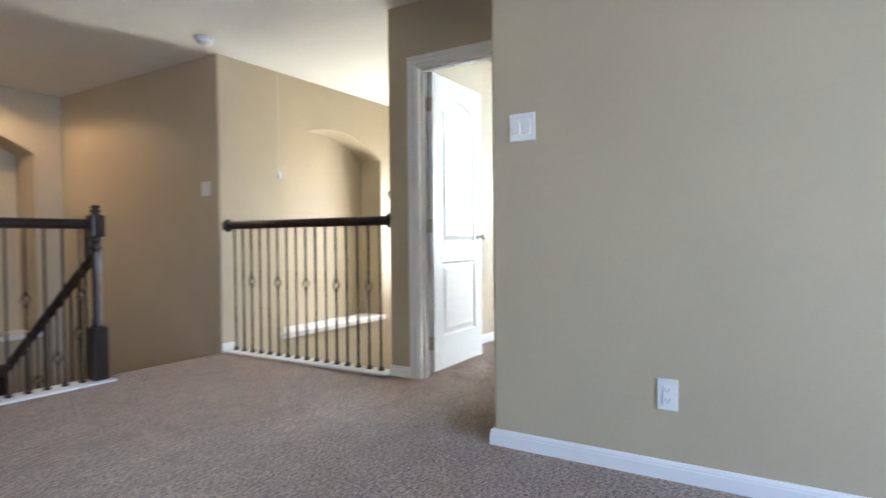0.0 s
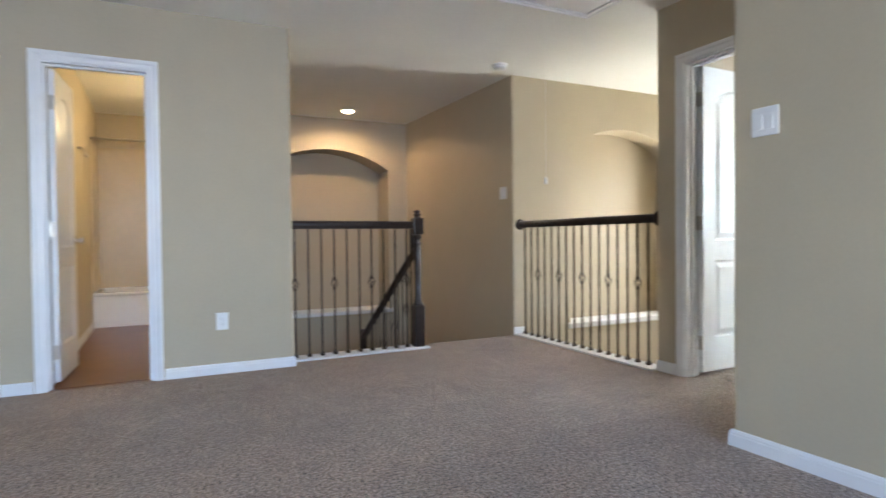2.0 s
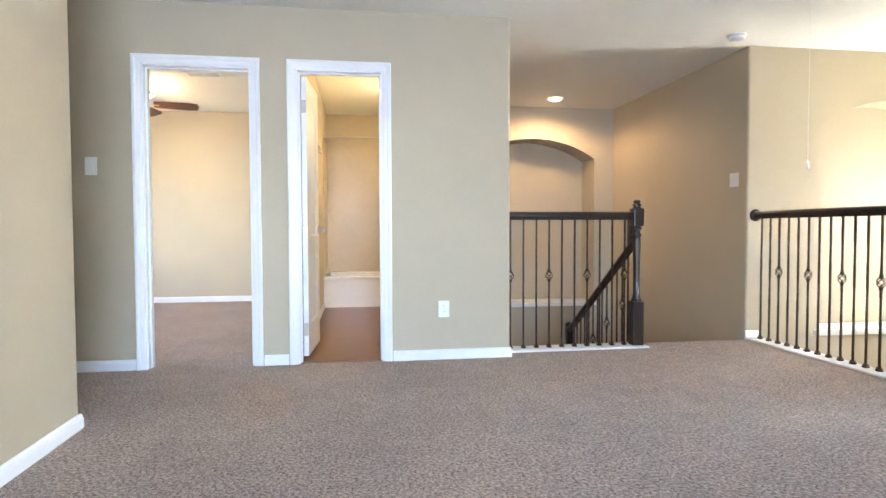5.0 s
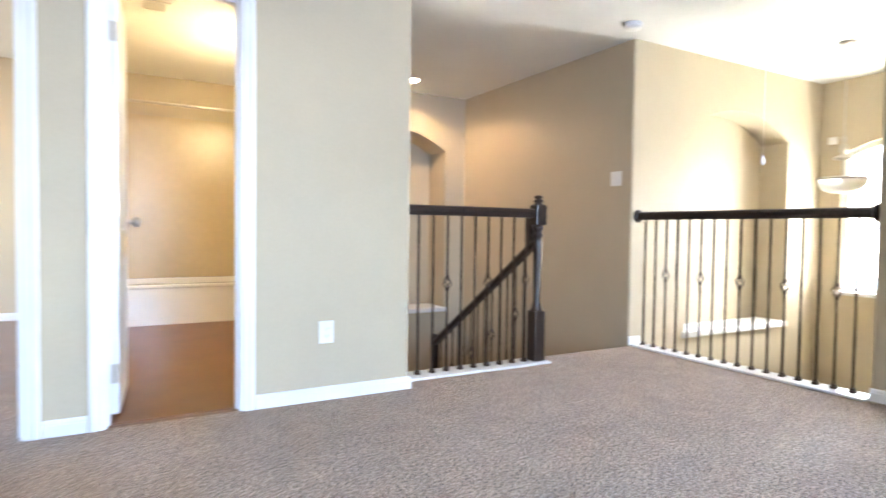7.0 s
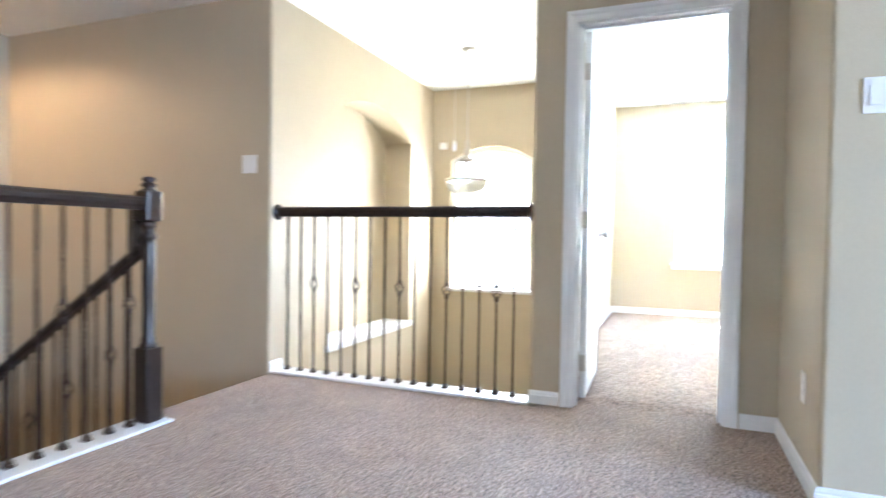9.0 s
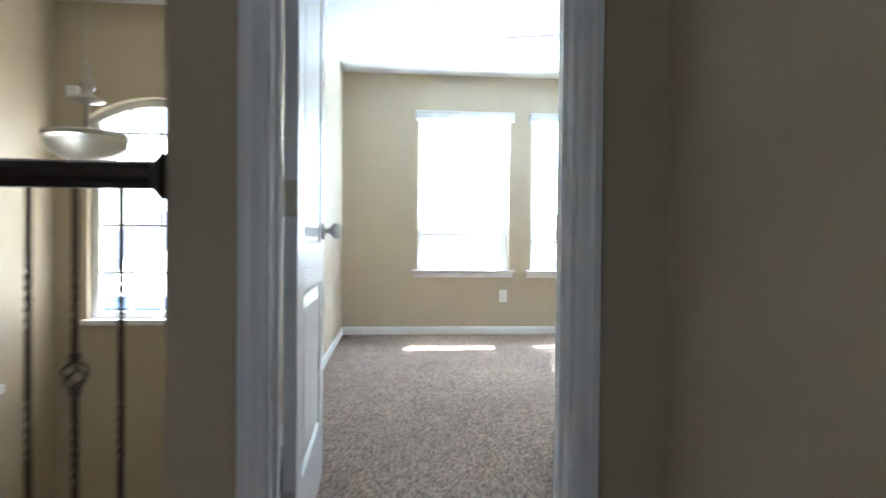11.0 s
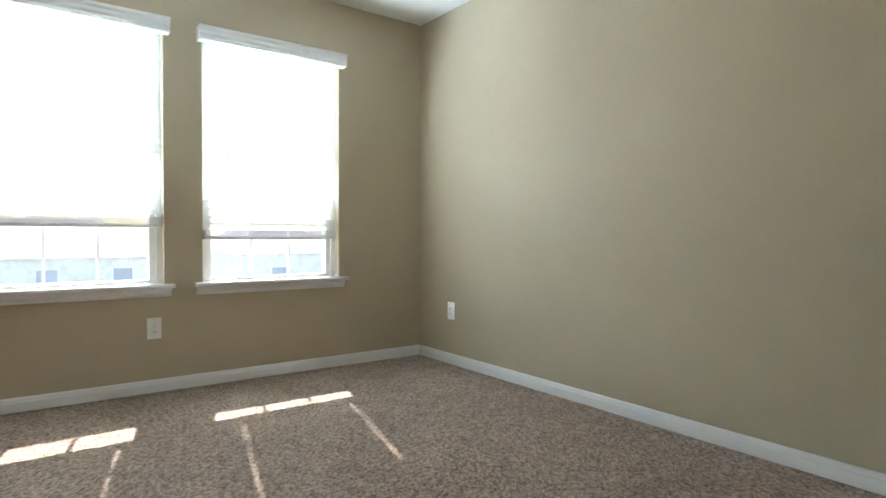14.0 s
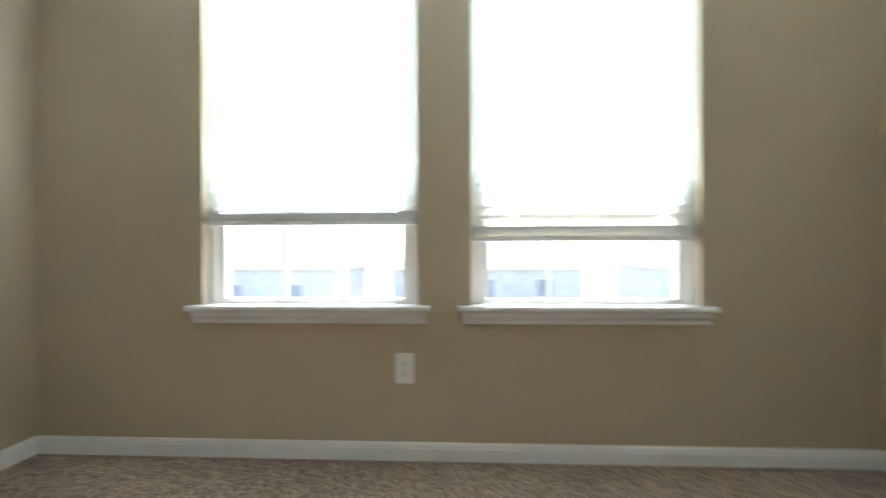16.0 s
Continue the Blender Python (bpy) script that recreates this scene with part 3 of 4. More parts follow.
def baluster(parent, x, y, z0, z1, fancy, knot):
    """One iron baluster with shoe, and a basket on every third."""
    h = round(z1 - z0, 3)
    k = knot - z0
    if fancy:
        tw = ((k + 0.10, k + 0.26), (k - 0.26, k - 0.10))
        me = shared_mesh(("baluster", h, 1), lambda: merged(square_bar(0, k - 0.036, tw[1:]), square_bar(k + 0.036, h, tw[:1])), IRON)
    else:
        tw = ((k - 0.20, k - 0.05), (k + 0.10, k + 0.25))
        me = shared_mesh(("baluster", h, 0), lambda: square_bar(0, h, tw), IRON)
    ob = new("baluster", me)
    ob.parent, ob.location = parent, (x, y, z0)
    s = new("shoe", shared_mesh(("shoe",), lambda: merged(soft_box(-0.017, -0.017, 0, 0.017, 0.017, 0.014, 0.003, 1), soft_box(-0.013, -0.013, 0.014, 0.013, 0.013, 0.026, 0.003, 1)), IRON))
    s.parent = ob
    if fancy:
        b = new("basket", shared_mesh(("basket",), lambda: basket(0), IRON, True))
        b.parent, b.location = ob, (0, 0, k)


RAILP = [(-0.020, 0.0), (0.020, 0.0), (0.022, 0.012), (0.030, 0.024), (0.031, 0.042), (0.024, 0.056), (0.010, 0.063), (-0.010, 0.063), (-0.024, 0.056), (-0.031, 0.042), (-0.030, 0.024), (-0.022, 0.012)]


def rail_sweep(a, b):
    """A moulded handrail from a to b, upright in section."""
    a, b = Vector(a), Vector(b)
    d = b - a
    side = Vector((-d.y, d.x, 0)).normalized()
    bm = bmesh.new()
    ra = [bm.verts.new(a + side * p + Vector((0, 0, q))) for p, q in RAILP]
    rb = [bm.verts.new(b + side * p + Vector((0, 0, q))) for p, q in RAILP]
    n = len(ra)
    for i in range(n):
        bm.faces.new((ra[i], ra[(i + 1) % n], rb[(i + 1) % n], rb[i]))
    bm.faces.new(ra[::-1])
    bm.faces.new(rb)
    return bm


def newel_post(parent, x, y, z0, label="turned espresso newel post"):
    """A newel with square base block, turned shaft, square head and turned cap."""
    post = part("newel_post", soft_box(x - 0.045, y - 0.045, z0, x + 0.045, y + 0.045, z0 + 0.36, 0.006, 2), DWOOD, parent, label)
    prof = [(0.043, 0.36), (0.040, 0.375), (0.030, 0.385), (0.034, 0.40), (0.026, 0.415), (0.027, 0.55), (0.030, 0.72), (0.031, 0.84), (0.026, 0.86), (0.037, 0.87), (0.037, 0.885), (0.028, 0.895), (0.028, 0.915), (0.038, 0.925), (0.038, 0.94), (0.032, 0.95)]
    part("shaft", lathe([(r, z0 + z) for r, z in prof], 20, x, y), DWOOD, post, "", True)
    part("head_block", soft_box(x - 0.043, y - 0.043, z0 + 0.95, x + 0.043, y + 0.043, z0 + 1.09, 0.008, 2), DWOOD, post)
    cap = [(0.040, 1.088), (0.030, 1.098), (0.022, 1.104), (0.034, 1.112), (0.035, 1.120), (0.024, 1.128), (0.020, 1.132), (0.030, 1.140), (0.030, 1.148), (0.018, 1.156), (0.004, 1.158)]
    part("cap", lathe([(r, z0 + z) for r, z in cap], 20, x, y), DWOOD, post, "", True)


def rosette(parent, at, rz):
    bm = lathe([(0.052, 0.0), (0.052, 0.008), (0.046, 0.014), (0.040, 0.016), (0.038, 0.022), (0.010, 0.024)], 28)
    bmesh.ops.transform(bm, matrix=Matrix.Translation(at) @ Matrix.Rotation(radians(rz), 4, "X"), verts=bm.verts[:])
    part("rosette", bm, DWOOD, parent, "round espresso wall rosette", True)


RZ = 1.0   # underside of the level handrails
RY, NWX = 6.935, 3.825
r1 = thing("stair_guard_rail", "espresso handrail with dark iron balusters above the stairwell", "railing")
part("curb", soft_box(SX, 6.845, 0.0, 3.895, 7.025, 0.015, 0.005, 2), TRIM, r1, "white painted curb")
part("handrail", rail_sweep((SX, RY, RZ), (NWX - 0.043, RY, RZ)), DWOOD, r1)
newel_post(r1, NWX, RY, 0.0)
for k in range(10):
    baluster(r1, 2.802 + 0.1025 * k, RY, 0.015, RZ, k % 3 == 0, 0.575)

RX = 4.945
r2 = thing("foyer_guard_rail", "espresso handrail with twisted iron balusters above the foyer", "railing")
part("curb", soft_box(4.86, VY, 0.0, 5.01, BY, 0.015, 0.005, 2), TRIM, r2, "white painted curb")
part("handrail", rail_sweep((RX, VY, RZ + 0.01), (RX, BY, RZ + 0.01)), DWOOD, r2)
rosette(r2, (RX, BY, RZ + 0.04), 90)
rosette(r2, (RX, VY, RZ + 0.04), -90)
for k in range(16):
    baluster(r2, RX, 6.985 - 0.1008 * k, 0.015, RZ + 0.01, k % 3 == 2, 0.585)

# the stair: upper flight down to a landing, lower flight turning back
RISE, GO = 0.18, 0.27
st = thing("staircase", "brown carpeted staircase going down to a landing", "stairs")
bm = bmesh.new()
for i in range(5):
    y0 = 7.05 + GO * i
    box(bm, NWX + 0.03, y0, -RISE * (i + 1) - 0.25, AX, y0 + GO, -RISE * (i + 1))
part("upper_flight", bm, CARPET, st)
LZ = -RISE * 6
part("landing", boxes((SX, 7.05 + GO * 5, LZ - 0.25, AX, SB, LZ)), CARPET, st)
bm = bmesh.new()
for i in range(5):
    y1 = 7.05 + GO * 5 - GO * i
    box(bm, SX, y1 - GO, LZ - RISE * (i + 1) - 0.25, NWX - 0.06, y1, LZ - RISE * (i + 1))
part("lower_flight", bm, CARPET, st)
bm = bmesh.new()
prism(bm, "y", [(7.05, 0.0), (7.05, -0.30), (8.45, -1.25), (8.45, -0.93)], NWX - 0.05, NWX + 0.03)
part("stringer", bm, TRIM, st, "white painted stair stringer")
r3 = thing("stair_rail", "sloping espresso handrail with iron balusters on the stairs", "railing")
SL = -0.667
part("handrail", rail_sweep((NWX, 6.96, 0.80), (NWX, 8.38, 0.80 + SL * 1.42)), DWOOD, r3)
part("gooseneck", soft_box(NWX - 0.03, 6.982, 0.80, NWX + 0.03, 7.045, RZ + 0.055, 0.012, 3), DWOOD, r3)
part("newel_post", soft_box(NWX - 0.032, 8.375, LZ, NWX + 0.032, 8.439, LZ + 0.99, 0.008, 2), DWOOD, r3)
part("newel_cap", lathe([(0.030, LZ + 0.988), (0.040, LZ + 1.0), (0.040, LZ + 1.015), (0.028, LZ + 1.03), (0.006, LZ + 1.035)], 20, NWX, 8.407), DWOOD, r3, "", True)
for k in range(13):
    y = 7.08 + 0.1005 * k
    zb = -0.02 + SL * (y - 7.03) + 0.0
    baluster(r3, NWX, y, zb, round(zb + 0.765, 3), k % 3 == 1, zb + 0.42)

# sills of the two niches
tagged(part("niche_sill", soft_box(N1[0] - 0.03, SB - 0.03, N1[2] - 0.035, N1[1] + 0.03, SB + 0.398, N1[2] + 0.012, 0.006, 2), TRIM, None), "white painted sill of the arched stairwell niche", "sill", kind="structure")
tagged(part("niche_sill", soft_box(N2[0] - 0.03, BY - 0.03, N2[2] - 0.04, N2[1] + 0.03, BY + 0.278, N2[2] + 0.012, 0.006, 2), TRIM, None), "white painted sill of the arched foyer niche", "sill", kind="structure")


# ---------- windows ----------
def sash_window(name, y0, y1, z0, z1, x, label):
    """A white vinyl single-hung window that fills its opening; panes and glazing bars."""
    root = thing(name, label, "window", kind="structure")
    f, fb, ft = 0.065, 0.032, 0.06
    part("window_frame", boxes((x, y0, z0, x + 0.06, y0 + f, z1), (x, y1 - f, z0, x + 0.06, y1, z1), (x, y0 + f, z0, x + 0.06, y1 - f, z0 + fb), (x, y0 + f, z1 - ft, x + 0.06, y1 - f, z1)), VINYLW, root)
    part("sash_stop", boxes((x - 0.012, y0, z0, x, y0 + 0.03, z1), (x - 0.012, y1 - 0.03, z0, x, y1, z1)), VINYLW, root)
    zm = (z0 + z1) / 2 + 0.02
    part("meeting_rail", boxes((x + 0.004, y0 + f, zm - 0.022, x + 0.05, y1 - f, zm + 0.022)), VINYLW, root)
    w = y1 - y0 - 2 * f
    for k in (1, 2):
        yy = y0 + f + w * k / 3
        for a, b in ((z0 + fb, zm - 0.022), (zm + 0.022, z1 - ft)):
            part("glazing_bar", boxes((x + 0.024, yy - 0.008, a, x + 0.036, yy + 0.008, b)), VINYLW, root)
    for a, b in ((z0 + fb, zm - 0.022), (zm + 0.022, z1 - ft)):
        p = part("pane", boxes((x + 0.040, y0 + f, a, x + 0.044, y1 - f, b)), GLASS, root)
        p.visible_shadow = False
    return root


def blind(name, y0, y1, ztop, zbot, x, label):
    """A faux-wood blind: valance, closed slats with cord gaps, gathered slats and bottom rail."""
    root = thing(name, label, "blind")
    prof = [(0.0, 0.0), (-0.058, 0.0), (-0.064, 0.010), (-0.060, 0.024), (-0.066, 0.036), (-0.066, 0.054), (-0.074, 0.066), (-0.076, 0.080), (0.0, 0.080)]
    bm = bmesh.new()
    prism(bm, "x", [(EX + u, ztop - 0.075 + w) for u, w in prof], y0 - 0.035, y1 + 0.035)
    part("valance", bm, TRIM, root, "white moulded valance")
    pitch, cords = 0.0435, (0.145, 0.805)
    w = y1 - y0
    segs = [(y0 + 0.006, y0 + w * cords[0] - 0.0095), (y0 + w * cords[0] + 0.0095, y0 + w * cords[1] - 0.0095), (y0 + w * cords[1] + 0.0095, y1 - 0.006)]
    key = ("slat", round(w, 3))

    def make():
        bm = bmesh.new()
        # a slat hanging nearly closed, room edge high
        tilt = radians(66)
        dx, dz = -0.025 * math.cos(tilt), 0.025 * math.sin(tilt)
        for a, b in segs:
            a, b = a - y0, b - y0
            v = [bm.verts.new(p) for p in ((-dx, a, -dz), (dx, a, dz), (dx + 0.0025, a, dz - 0.001), (-dx + 0.0025, a, -dz - 0.001), (-dx, b, -dz), (dx, b, dz), (dx + 0.0025, b, dz - 0.001), (-dx + 0.0025, b, -dz - 0.001))]
            for f in ((0, 1, 2, 3), (7, 6, 5, 4), (0, 4, 5, 1), (1, 5, 6, 2), (2, 6, 7, 3), (3, 7, 4, 0)):
                bm.faces.new([v[i] for i in f])
        # narrow bridges on both sides of each cord hole
        for c in cords:
            cc = w * c
            for s in (-1, 1):
                ox, oz = s * dx * 0.8, s * dz * 0.8
                ex, ez = dx * 0.2, dz * 0.2
                v = [bm.verts.new(p) for p in ((ox - ex, cc - 0.0095, oz - ez), (ox + ex, cc - 0.0095, oz + ez), (ox + ex, cc + 0.0095, oz + ez), (ox - ex, cc + 0.0095, oz - ez))]
                bm.faces.new(v)
        return bm
    z = ztop - 0.09
    while z > zbot + 0.075:
        s = new("slat", shared_mesh(key, make, SLAT))
        s.parent, s.location = root, (x, y0, z)
        z -= pitch
    for i in range(8):
        part("gathered_slat", boxes((x - 0.025, y0 + 0.006, zbot + 0.017 + i * 0.005, x + 0.025, y1 - 0.006, zbot + 0.0205 + i * 0.005)), PLATE, root)
    part("bottom_rail", soft_box(x - 0.026, y0 + 0.005, zbot - 0.002, x + 0.026, y1 - 0.005, zbot + 0.016, 0.003, 2), PLATE, root)
    for c in cords:
        part("ladder_cord", boxes((x - 0.027, y0 + w * c - 0.0012, zbot + 0.016, x - 0.0255, y0 + w * c + 0.0012, ztop - 0.07)), PLATE, root)
    yw = y1 - 0.17 * w
    part("tilt_wand", tube([(EX - 0.006, yw, ztop - 0.07), (EX - 0.004, yw + 0.004, ztop - 0.95)], 0.0045, 8), PLATE, root, "clear plastic tilt wand", True)
    return root


def stool(y0, y1, z):
    bm = bmesh.new()
    prof = [(EX + 0.10, z - 0.022), (EX + 0.10, z), (EX - 0.045, z), (EX - 0.050, z - 0.006), (EX - 0.050, z - 0.016), (EX - 0.044, z - 0.022)]
    prism(bm, "x", prof, y0 - 0.05, y1 + 0.05)
    root = tagged(mesh_object("window_sill", bm, TRIM), "white painted window sill with apron", "sill", kind="structure")
    bm = bmesh.new()
    prism(bm, "x", [(EX, z - 0.022), (EX - 0.030, z - 0.022), (EX - 0.026, z - 0.042), (EX - 0.014, z - 0.054), (EX - 0.012, z - 0.070), (EX, z - 0.070)], y0 - 0.035, y1 + 0.035)
    part("apron", bm, TRIM, root)


sash_window("window_1", W1[0], W1[1], WZ[0], WZ[1], EX + 0.068, "white vinyl sash window with divided panes")
sash_window("window_2", W2[0], W2[1], WZ[0], WZ[1], EX + 0.068, "white vinyl sash window with divided panes")
stool(W1[0], W1[1], WZ[0] + 0.012)
stool(W2[0], W2[1], WZ[0] + 0.012)
blind("window_blind", W1[0] + 0.008, W1[1] - 0.008, WZ[1] + 0.02, 0.945, EX + 0.035, "white slatted blind lowered over most of the window")
blind("window_blind", W2[0] + 0.008, W2[1] - 0.008, WZ[1] + 0.02, 0.878, EX + 0.035, "white slatted blind lowered a little further")

aw = thing("window_3", "white arched foyer window with divided panes", "window", kind="structure")
ax0 = FX + 0.06
bm = boxes((ax0, AW[0], AW[2], ax0 + 0.05, AW[0] + 0.05, AW[3]), (ax0, AW[1] - 0.05, AW[2], ax0 + 0.05, AW[1], AW[3]), (ax0, AW[0] + 0.05, AW[2], ax0 + 0.05, AW[1] - 0.05, AW[2] + 0.05))
outer, inner = arc(AW[0], AW[1], AW[3], AW[4]), arc(AW[0] + 0.05, AW[1] - 0.05, AW[3] - 0.02, AW[4] - 0.05)
for (a, b), (c, d) in zip(zip(outer, outer[1:]), zip(inner, inner[1:])):
    prism(bm, "y", [c, d, b, a], ax0, ax0 + 0.05)
part("window_frame", bm, VINYLW, aw)
for k in (1, 2, 3):
    yy = AW[0] + 0.05 + (AW[1] - AW[0] - 0.1) * k / 4
    part("glazing_bar", boxes((ax0 + 0.018, yy - 0.008, AW[2] + 0.05, ax0 + 0.032, yy + 0.008, AW[4] - 0.07)), VINYLW, aw)
for zz in (0.66, 0.98, 1.30, 1.60):
    part("glazing_bar", boxes((ax0 + 0.016, AW[0] + 0.05, zz - 0.008, ax0 + 0.034, AW[1] - 0.05, zz + 0.008)), VINYLW, aw)
bm = bmesh.new()
prism(bm, "y", [(AW[0] + 0.05, AW[2] + 0.05)] + arc(AW[0] + 0.05, AW[1] - 0.05, AW[3] - 0.02, AW[4] - 0.05) + [(AW[1] - 0.05, AW[2] + 0.05)], ax0 + 0.036, ax0 + 0.040)
p = part("pane", bm, GLASS, aw)
p.visible_shadow = False
part("window_sill", soft_box(FX - 0.03, AW[0] - 0.03, AW[2] - 0.03, FX + 0.06, AW[1] + 0.03, AW[2] + 0.006, 0.005, 2), TRIM, aw)


# ---------- ceiling things ----------
rl = thing("recessed_light", "lit recessed ceiling light with white trim ring", "ceiling light", at=(3.92, 9.15, H))
part("trim_ring", lathe([(0.098, -0.0005), (0.098, -0.006), (0.080, -0.009), (0.072, -0.004), (0.072, -0.0005)], 28), TRIM, rl, "", True)
part("bulb", lathe([(0.068, -0.002), (0.066, -0.012), (0.048, -0.022), (0.01, -0.026)], 24), LIT, rl, "glowing flood bulb", True)
spot = new("stair_bulb", bpy.data.lights.new("stair_bulb", "SPOT"))
spot.data.energy, spot.data.color, spot.data.shadow_soft_size = 3.0, (1.0, 0.66, 0.36), 0.05
spot.data.spot_size, spot.data.spot_blend = radians(160), 0.35
spot.location = (3.92, 9.15, H - 0.035)

sd = thing("smoke_detector", "round white smoke detector on the ceiling", "smoke detector", at=(4.60, 6.85, H))
part("base", lathe([(0.070, 0), (0.070, -0.010), (0.060, -0.014)], 28), PLATE, sd, "", True)
part("cover", lathe([(0.058, -0.012), (0.058, -0.032), (0.050, -0.042), (0.02, -0.046)], 28), PLATE, sd, "", True)

ah = thing("attic_hatch", "white attic hatch with moulded trim in the ceiling", "attic hatch")
HX0, HX1, HY0, HY1 = 3.20, 4.565, 4.95, 5.65
bm = boxes((HX0, HY0, H - 0.016, HX1, HY0 + 0.055, H), (HX0, HY1 - 0.055, H - 0.016, HX1, HY1, H), (HX0, HY0 + 0.055, H - 0.016, HX0 + 0.055, HY1 - 0.055, H), (HX1 - 0.055, HY0 + 0.055, H - 0.016, HX1, HY1 - 0.055, H),
           (HX0 + 0.012, HY0 + 0.012, H - 0.022, HX1 - 0.012, HY0 + 0.028, H - 0.016), (HX0 + 0.012, HY1 - 0.028, H - 0.022, HX1 - 0.012, HY1 - 0.012, H - 0.016),
           (HX0 + 0.012, HY0 + 0.028, H - 0.022, HX0 + 0.028, HY1 - 0.028, H - 0.016), (HX1 - 0.028, HY0 + 0.028, H - 0.022, HX1 - 0.012, HY1 - 0.028, H - 0.016))
part("trim", bm, TRIM, ah)
part("hatch_panel", boxes((HX0 + 0.065, HY0 + 0.065, H - 0.010, HX1 - 0.065, HY1 - 0.065, H - 0.002)), TRIM, ah)


def ceiling_vent(at, w, d, label):
    root = thing("ceiling_vent", label, "vent", at=at)
    part("frame", boxes((-w / 2, -d / 2, -0.008, w / 2, -d / 2 + 0.03, 0), (-w / 2, d / 2 - 0.03, -0.008, w / 2, d / 2, 0), (-w / 2, -d / 2 + 0.03, -0.008, -w / 2 + 0.03, d / 2 - 0.03, 0), (w / 2 - 0.03, -d / 2 + 0.03, -0.008, w / 2, d / 2 - 0.03, 0)), PLATE, root)
    # dark sheet in place of the shaded duct behind the louvres
    part("backing", boxes((-w / 2 + 0.03, -d / 2 + 0.03, -0.002, w / 2 - 0.03, d / 2 - 0.03, 0)), HOLE_SHADE, root)
    n = int((d - 0.06) / 0.016)
    for i in range(n):
        y = -d / 2 + 0.034 + i * 0.016
        bm = bmesh.new()
        prism(bm, "y", [(y, -0.002), (y + 0.002, -0.002), (y + 0.010, -0.009), (y + 0.008, -0.009)], -w / 2 + 0.03, w / 2 - 0.03)
        part("slat", bm, PLATE, root)
    return root


ceiling_vent((6.40, 5.79, H), 0.34, 0.19, "white louvred air vent in the foyer ceiling")
ceiling_vent((0.18, 8.57, H), 0.34, 0.19, "white louvred air vent in the guest room ceiling")
ceiling_vent((1.52, 8.31, H), 0.20, 0.20, "white exhaust vent in the bathroom ceiling")

pd = thing("pendant_light", "hanging foyer light with a frosted bowl and nickel rim", "pendant light", at=(6.345, 6.257, 0))
part("canopy", lathe([(0.062, H), (0.060, H - 0.015), (0.03, H - 0.028), (0.008, H - 0.034)], 24), NICKEL, pd, "", True)
part("rod", lathe([(0.005, 1.62), (0.005, H - 0.03)], 10), NICKEL, pd)
part("stem", lathe([(0.006, 1.70), (0.018, 1.69), (0.018, 1.66), (0.010, 1.65), (0.028, 1.62), (0.030, 1.58), (0.012, 1.56), (0.070, 1.53), (0.072, 1.52), (0.012, 1.505), (0.012, 1.36)], 20), NICKEL, pd, "", True)
part("rim", lathe([(0.02, 1.372), (0.172, 1.372), (0.178, 1.362), (0.176, 1.350), (0.02, 1.352)], 32), NICKEL, pd, "", True)
part("bowl", lathe([(0.174, 1.350), (0.168, 1.315), (0.140, 1.275), (0.09, 1.250), (0.02, 1.243)], 32), FROST, pd, "frosted glass bowl", True)


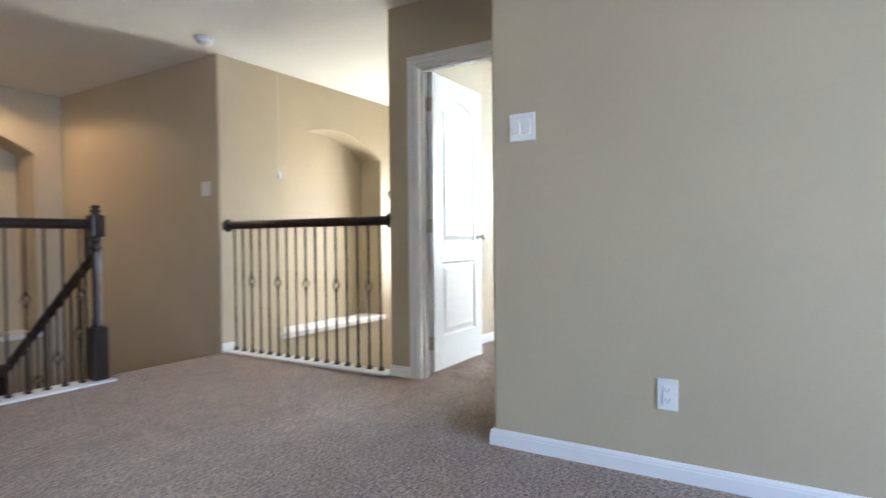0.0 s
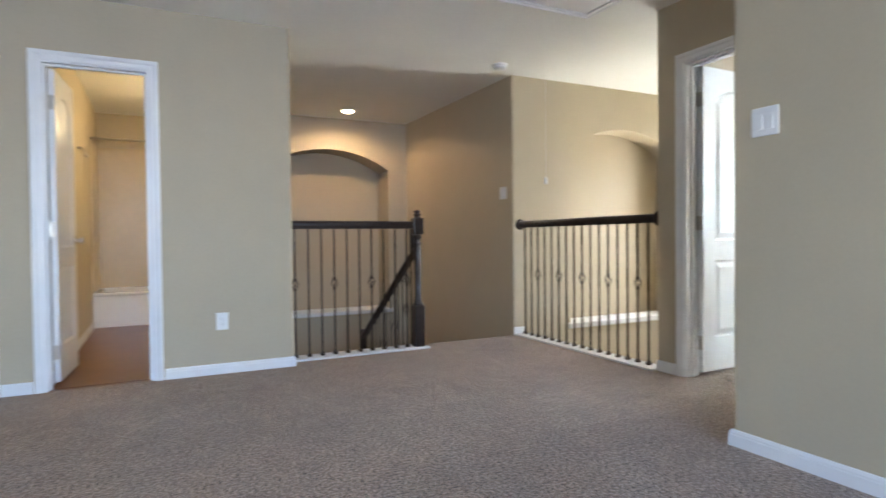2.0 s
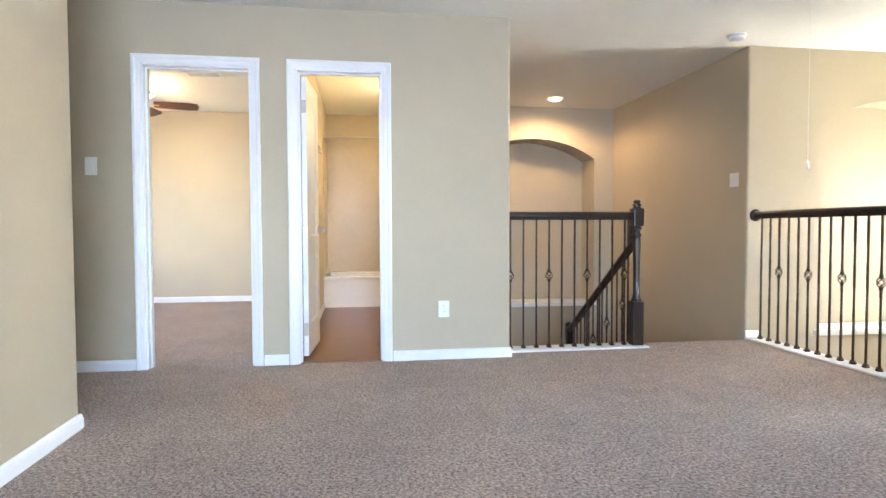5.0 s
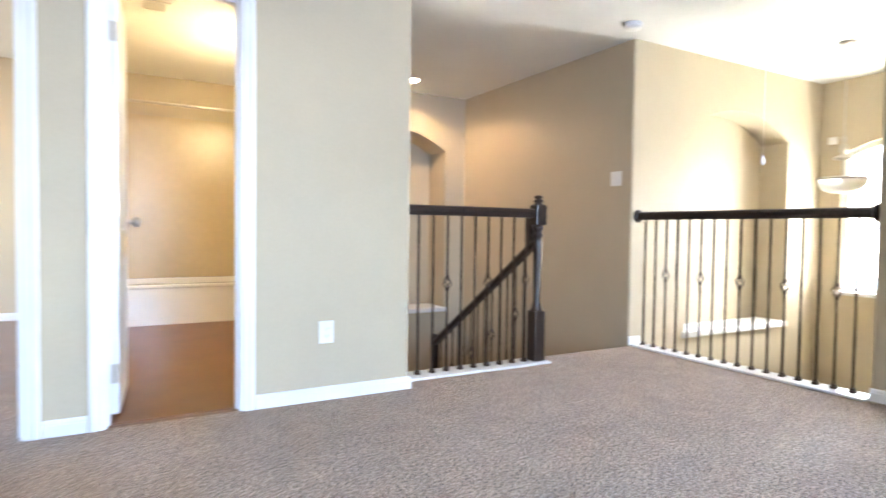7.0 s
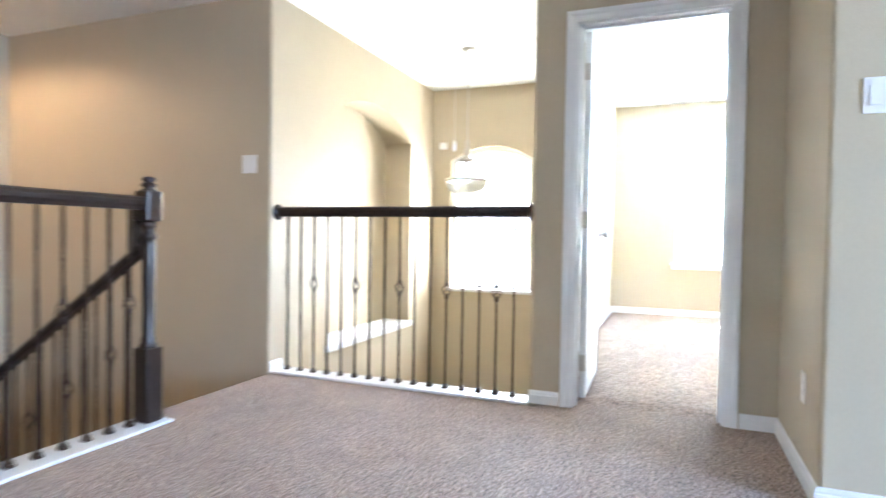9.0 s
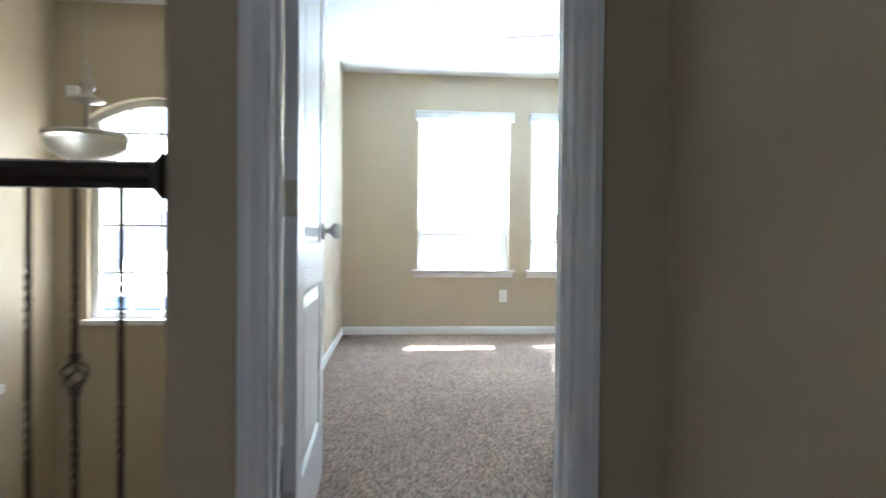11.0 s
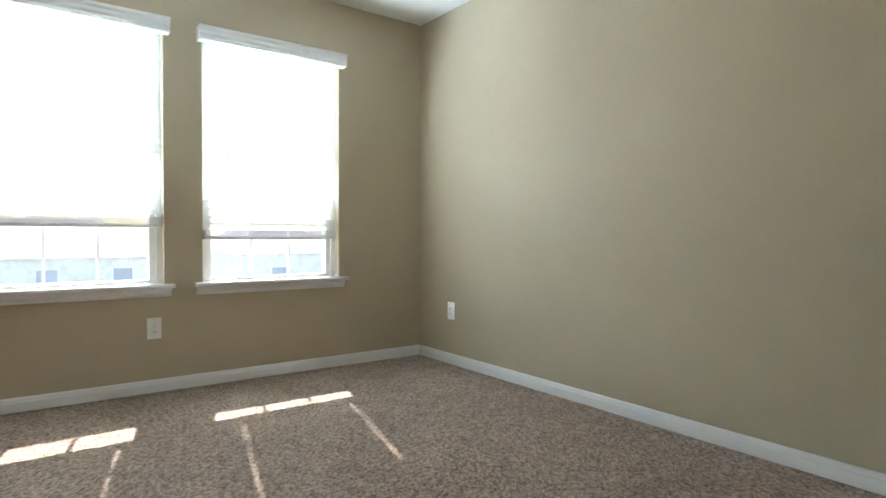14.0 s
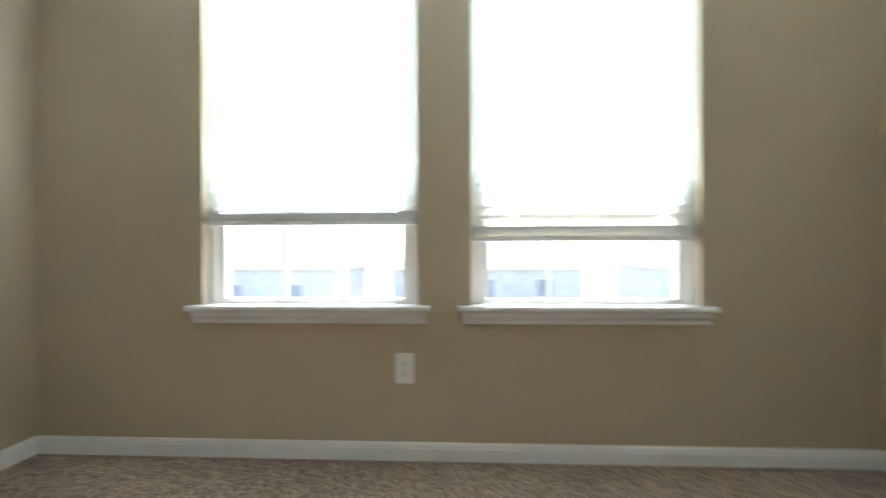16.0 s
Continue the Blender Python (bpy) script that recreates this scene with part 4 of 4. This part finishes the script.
def ceiling_fan(at, turn, lit, label):
    """A five-bladed fan with a light kit of four bell shades."""
    root = thing("ceiling_fan", label, "ceiling fan", at=at, rz=turn)
    part("canopy", lathe([(0.065, 0), (0.062, -0.03), (0.03, -0.05), (0.014, -0.055)], 24), NICKEL, root, "", True)
    part("downrod", lathe([(0.012, -0.05), (0.012, -0.12)], 12), NICKEL, root)
    part("motor_housing", lathe([(0.03, -0.11), (0.09, -0.125), (0.12, -0.15), (0.12, -0.20), (0.09, -0.225), (0.055, -0.235), (0.055, -0.265), (0.02, -0.27)], 28), NICKEL, root, "", True)
    for k in range(5):
        m = Matrix.Rotation(2 * math.pi * k / 5, 4, "Z")
        bm = bmesh.new()
        pts = [(0.20, -0.052), (0.30, -0.060), (0.55, -0.068), (0.62, -0.055), (0.635, 0.0), (0.62, 0.055), (0.55, 0.068), (0.30, 0.060), (0.20, 0.052)]
        lo = [bm.verts.new((x, y, -0.212 - y * 0.34)) for x, y in pts]
        hi = [bm.verts.new((x, y, -0.205 - y * 0.34)) for x, y in pts]
        bm.faces.new(lo[::-1])
        bm.faces.new(hi)
        for i in range(len(pts)):
            j = (i + 1) % len(pts)
            bm.faces.new((lo[i], lo[j], hi[j], hi[i]))
        bmesh.ops.transform(bm, matrix=m, verts=bm.verts[:])
        bl = part("blade", bm, BLADE, root, "reddish brown wooden fan blade")
        bm = boxes((0.10, -0.02, -0.218, 0.25, 0.02, -0.213))
        bmesh.ops.transform(bm, matrix=m, verts=bm.verts[:])
        part("blade_iron", bm, NICKEL, bl)
    for k in range(4):
        a = 2 * math.pi * (k + 0.5) / 4
        m = Matrix.Translation((0.07 * math.cos(a), 0.07 * math.sin(a), -0.265)) @ Matrix.Rotation(a, 4, "Z") @ Matrix.Rotation(radians(-42), 4, "Y")
        bm = lathe([(0.018, 0.0), (0.022, -0.03), (0.034, -0.06), (0.046, -0.095), (0.050, -0.115), (0.046, -0.118), (0.01, -0.07)], 18)
        bmesh.ops.transform(bm, matrix=m, verts=bm.verts[:])
        part("shade", bm, lit, root, "bell-shaped frosted glass shade", True)
        bm = lathe([(0.012, 0.012), (0.021, 0.004), (0.023, -0.012), (0.019, -0.020)], 16)
        bmesh.ops.transform(bm, matrix=m, verts=bm.verts[:])
        part("lamp_holder", bm, BRONZE, root, "antique bronze lamp holder", True)
    for x, drop in ((0.03, 0.20), (-0.03, 0.14)):
        chain = part("pull_chain", lathe([(0.0012, -0.27 - drop), (0.0012, -0.268)], 6, x, 0.0), NICKEL, root)
        part("fob", lathe([(0.002, -0.268 - drop), (0.006, -0.276 - drop), (0.006, -0.292 - drop), (0.002, -0.297 - drop)], 10, x, 0.0), BLADE, chain, "small wooden chain fob", True)
    return root


ceiling_fan((-0.63, 9.0, H), 14, LITFAN, "walnut-bladed ceiling fan with lit glass shades")
ceiling_fan((7.15, 3.53, H), 2, LITDIM, "brown-bladed ceiling fan with four lit glass shades")

# small alarm sensor on the foyer's far wall
ms = thing("alarm_sensor", "small white alarm sensor on the foyer wall", "sensor")
part("case", soft_box(FX - 0.035, 6.905, 1.815, FX, 6.985, 1.885, 0.012, 3), PLATE, ms)
part("lens", soft_box(FX - 0.039, 6.925, 1.83, FX - 0.034, 6.965, 1.85, 0.002, 2), FROST, ms)

# attic pull cord
pc = thing("pull_cord", "white attic pull cord with a plastic knob", "pull cord")
part("cord", lathe([(0.0007, 1.30), (0.0009, H - 0.01)], 6, 4.11, 5.525), PLATE, pc)
part("knob", lathe([(0.003, 1.305), (0.008, 1.29), (0.009, 1.268), (0.004, 1.258)], 12, 4.11, 5.525), PLATE, pc, "", True)

# ---------- bathroom ----------
tub = thing("bathtub", "white alcove bathtub with a plain apron", "bathtub")
bm = boxes((1.24, 9.620, 0.0, 2.6, 9.670, 0.36), (1.24, 9.615, 0.0, 2.6, 9.620, 0.055), (1.24, 9.670, 0.05, 2.6, 10.430, 0.09))
part("apron", bm, TUBM, tub)
part("rim", soft_box(1.24, 9.605, 0.335, 2.6, 9.710, 0.372, 0.012, 3), TUBM, tub)
part("basin", boxes((1.24, 9.710, 0.09, 1.29, 10.350, 0.365), (2.5, 9.710, 0.09, 2.6, 10.350, 0.365), (1.24, 10.350, 0.09, 2.6, 10.430, 0.37)), TUBM, tub)
setting("tub_surround", boxes((1.24, 10.422, 0.37, 2.6, 10.430, 2.03), (1.24, 9.630, 0.37, 1.248, 10.422, 2.03)), SURR, "tan marbled tub surround on the alcove walls", "wall panel")
rod = thing("shower_rod", "straight chrome shower curtain rod", "shower rod")
part("rod", tube([(1.24, 9.650, 2.02), (2.6, 9.650, 2.02)], 0.0125, 12), NICKEL, rod, "", True)
part("flange", tube([(1.226, 9.650, 2.02), (1.239, 9.650, 2.02)], 0.03, 16), NICKEL, rod)
tb = thing("towel_bar", "slim nickel towel bar on the bathroom wall", "towel bar")
part("bar", tube([(1.27, 8.55, 1.76), (1.27, 9.15, 1.76)], 0.008, 10), NICKEL, tb, "", True)
for y in (8.57, 9.13):
    part("bracket", tube([(1.201, y, 1.76), (1.272, y, 1.76)], 0.012, 10), NICKEL, tb)
# unseen globe and point lamp, added as the bathroom's assumed warm source
vl = thing("bathroom_fill_globe", "unseen lit globe added to light the bathroom warmly", "wall light")
part("globe", lathe([(0.01, 1.93), (0.05, 1.95), (0.07, 2.0), (0.05, 2.05), (0.01, 2.07)], 20, 2.52, 8.6), LIT, vl, "", True)
lamp_point("bathroom_fill", (2.38, 8.6, 2.0), 1.9, (1.0, 0.78, 0.40), 0.08)

# ---------- outdoors ----------
setting("ground", boxes((9.3, -400, -3.45, 900, 400, -3.4)), GRASS, "pale sunlit lawn and lots", "ground")
setting("road", boxes((22, -300, -3.4, 29, 300, -3.37)), ASPH, "pale residential street", "road")


def house(x, y, w, d, h, rh, label):
    root = thing("house", label, "house", "houses across the street", at=(x, y, -3.4))
    part("wall", boxes((0, -w / 2, 0, d, w / 2, h)), BRICKF, root)
    bm = bmesh.new()
    o = 0.5
    v = [bm.verts.new(p) for p in ((-o, -w / 2 - o, h), (d + o, -w / 2 - o, h), (d + o, w / 2 + o, h), (-o, w / 2 + o, h), (d / 2, -w / 4, h + rh), (d / 2, w / 4, h + rh))]
    for f in ((0, 3, 2, 1), (0, 4, 5, 3), (1, 2, 5, 4), (0, 1, 4), (2, 3, 5)):
        bm.faces.new([v[i] for i in f])
    part("roof", bm, ROOFM, root)
    for k, yy in enumerate((-w * 0.3, 0.0, w * 0.3)):
        if k == 1:
            part("door", boxes((-0.05, yy - 0.5, 0, 0.02, yy + 0.5, 2.1)), PALEGL, root)
        else:
            wd = part("window", boxes((-0.04, yy - 0.6, 0.9, 0.02, yy + 0.6, 2.2)), VINYLW, root)
            part("pane", boxes((-0.05, yy - 0.52, 0.98, -0.04, yy + 0.52, 2.12)), PALEGL, wd)
    return root


house(40, 18, 12, 10, 3.0, 3.2, "pale house with a grey hipped roof across the street")
house(46, 3, 13, 10, 2.8, 2.4, "low pale house with a grey hipped roof")
house(42, -13, 12, 10, 3.0, 3.0, "pale house with a grey hipped roof across the street")
house(44, 35, 12, 10, 3.0, 3.0, "pale house with a grey hipped roof across the street")
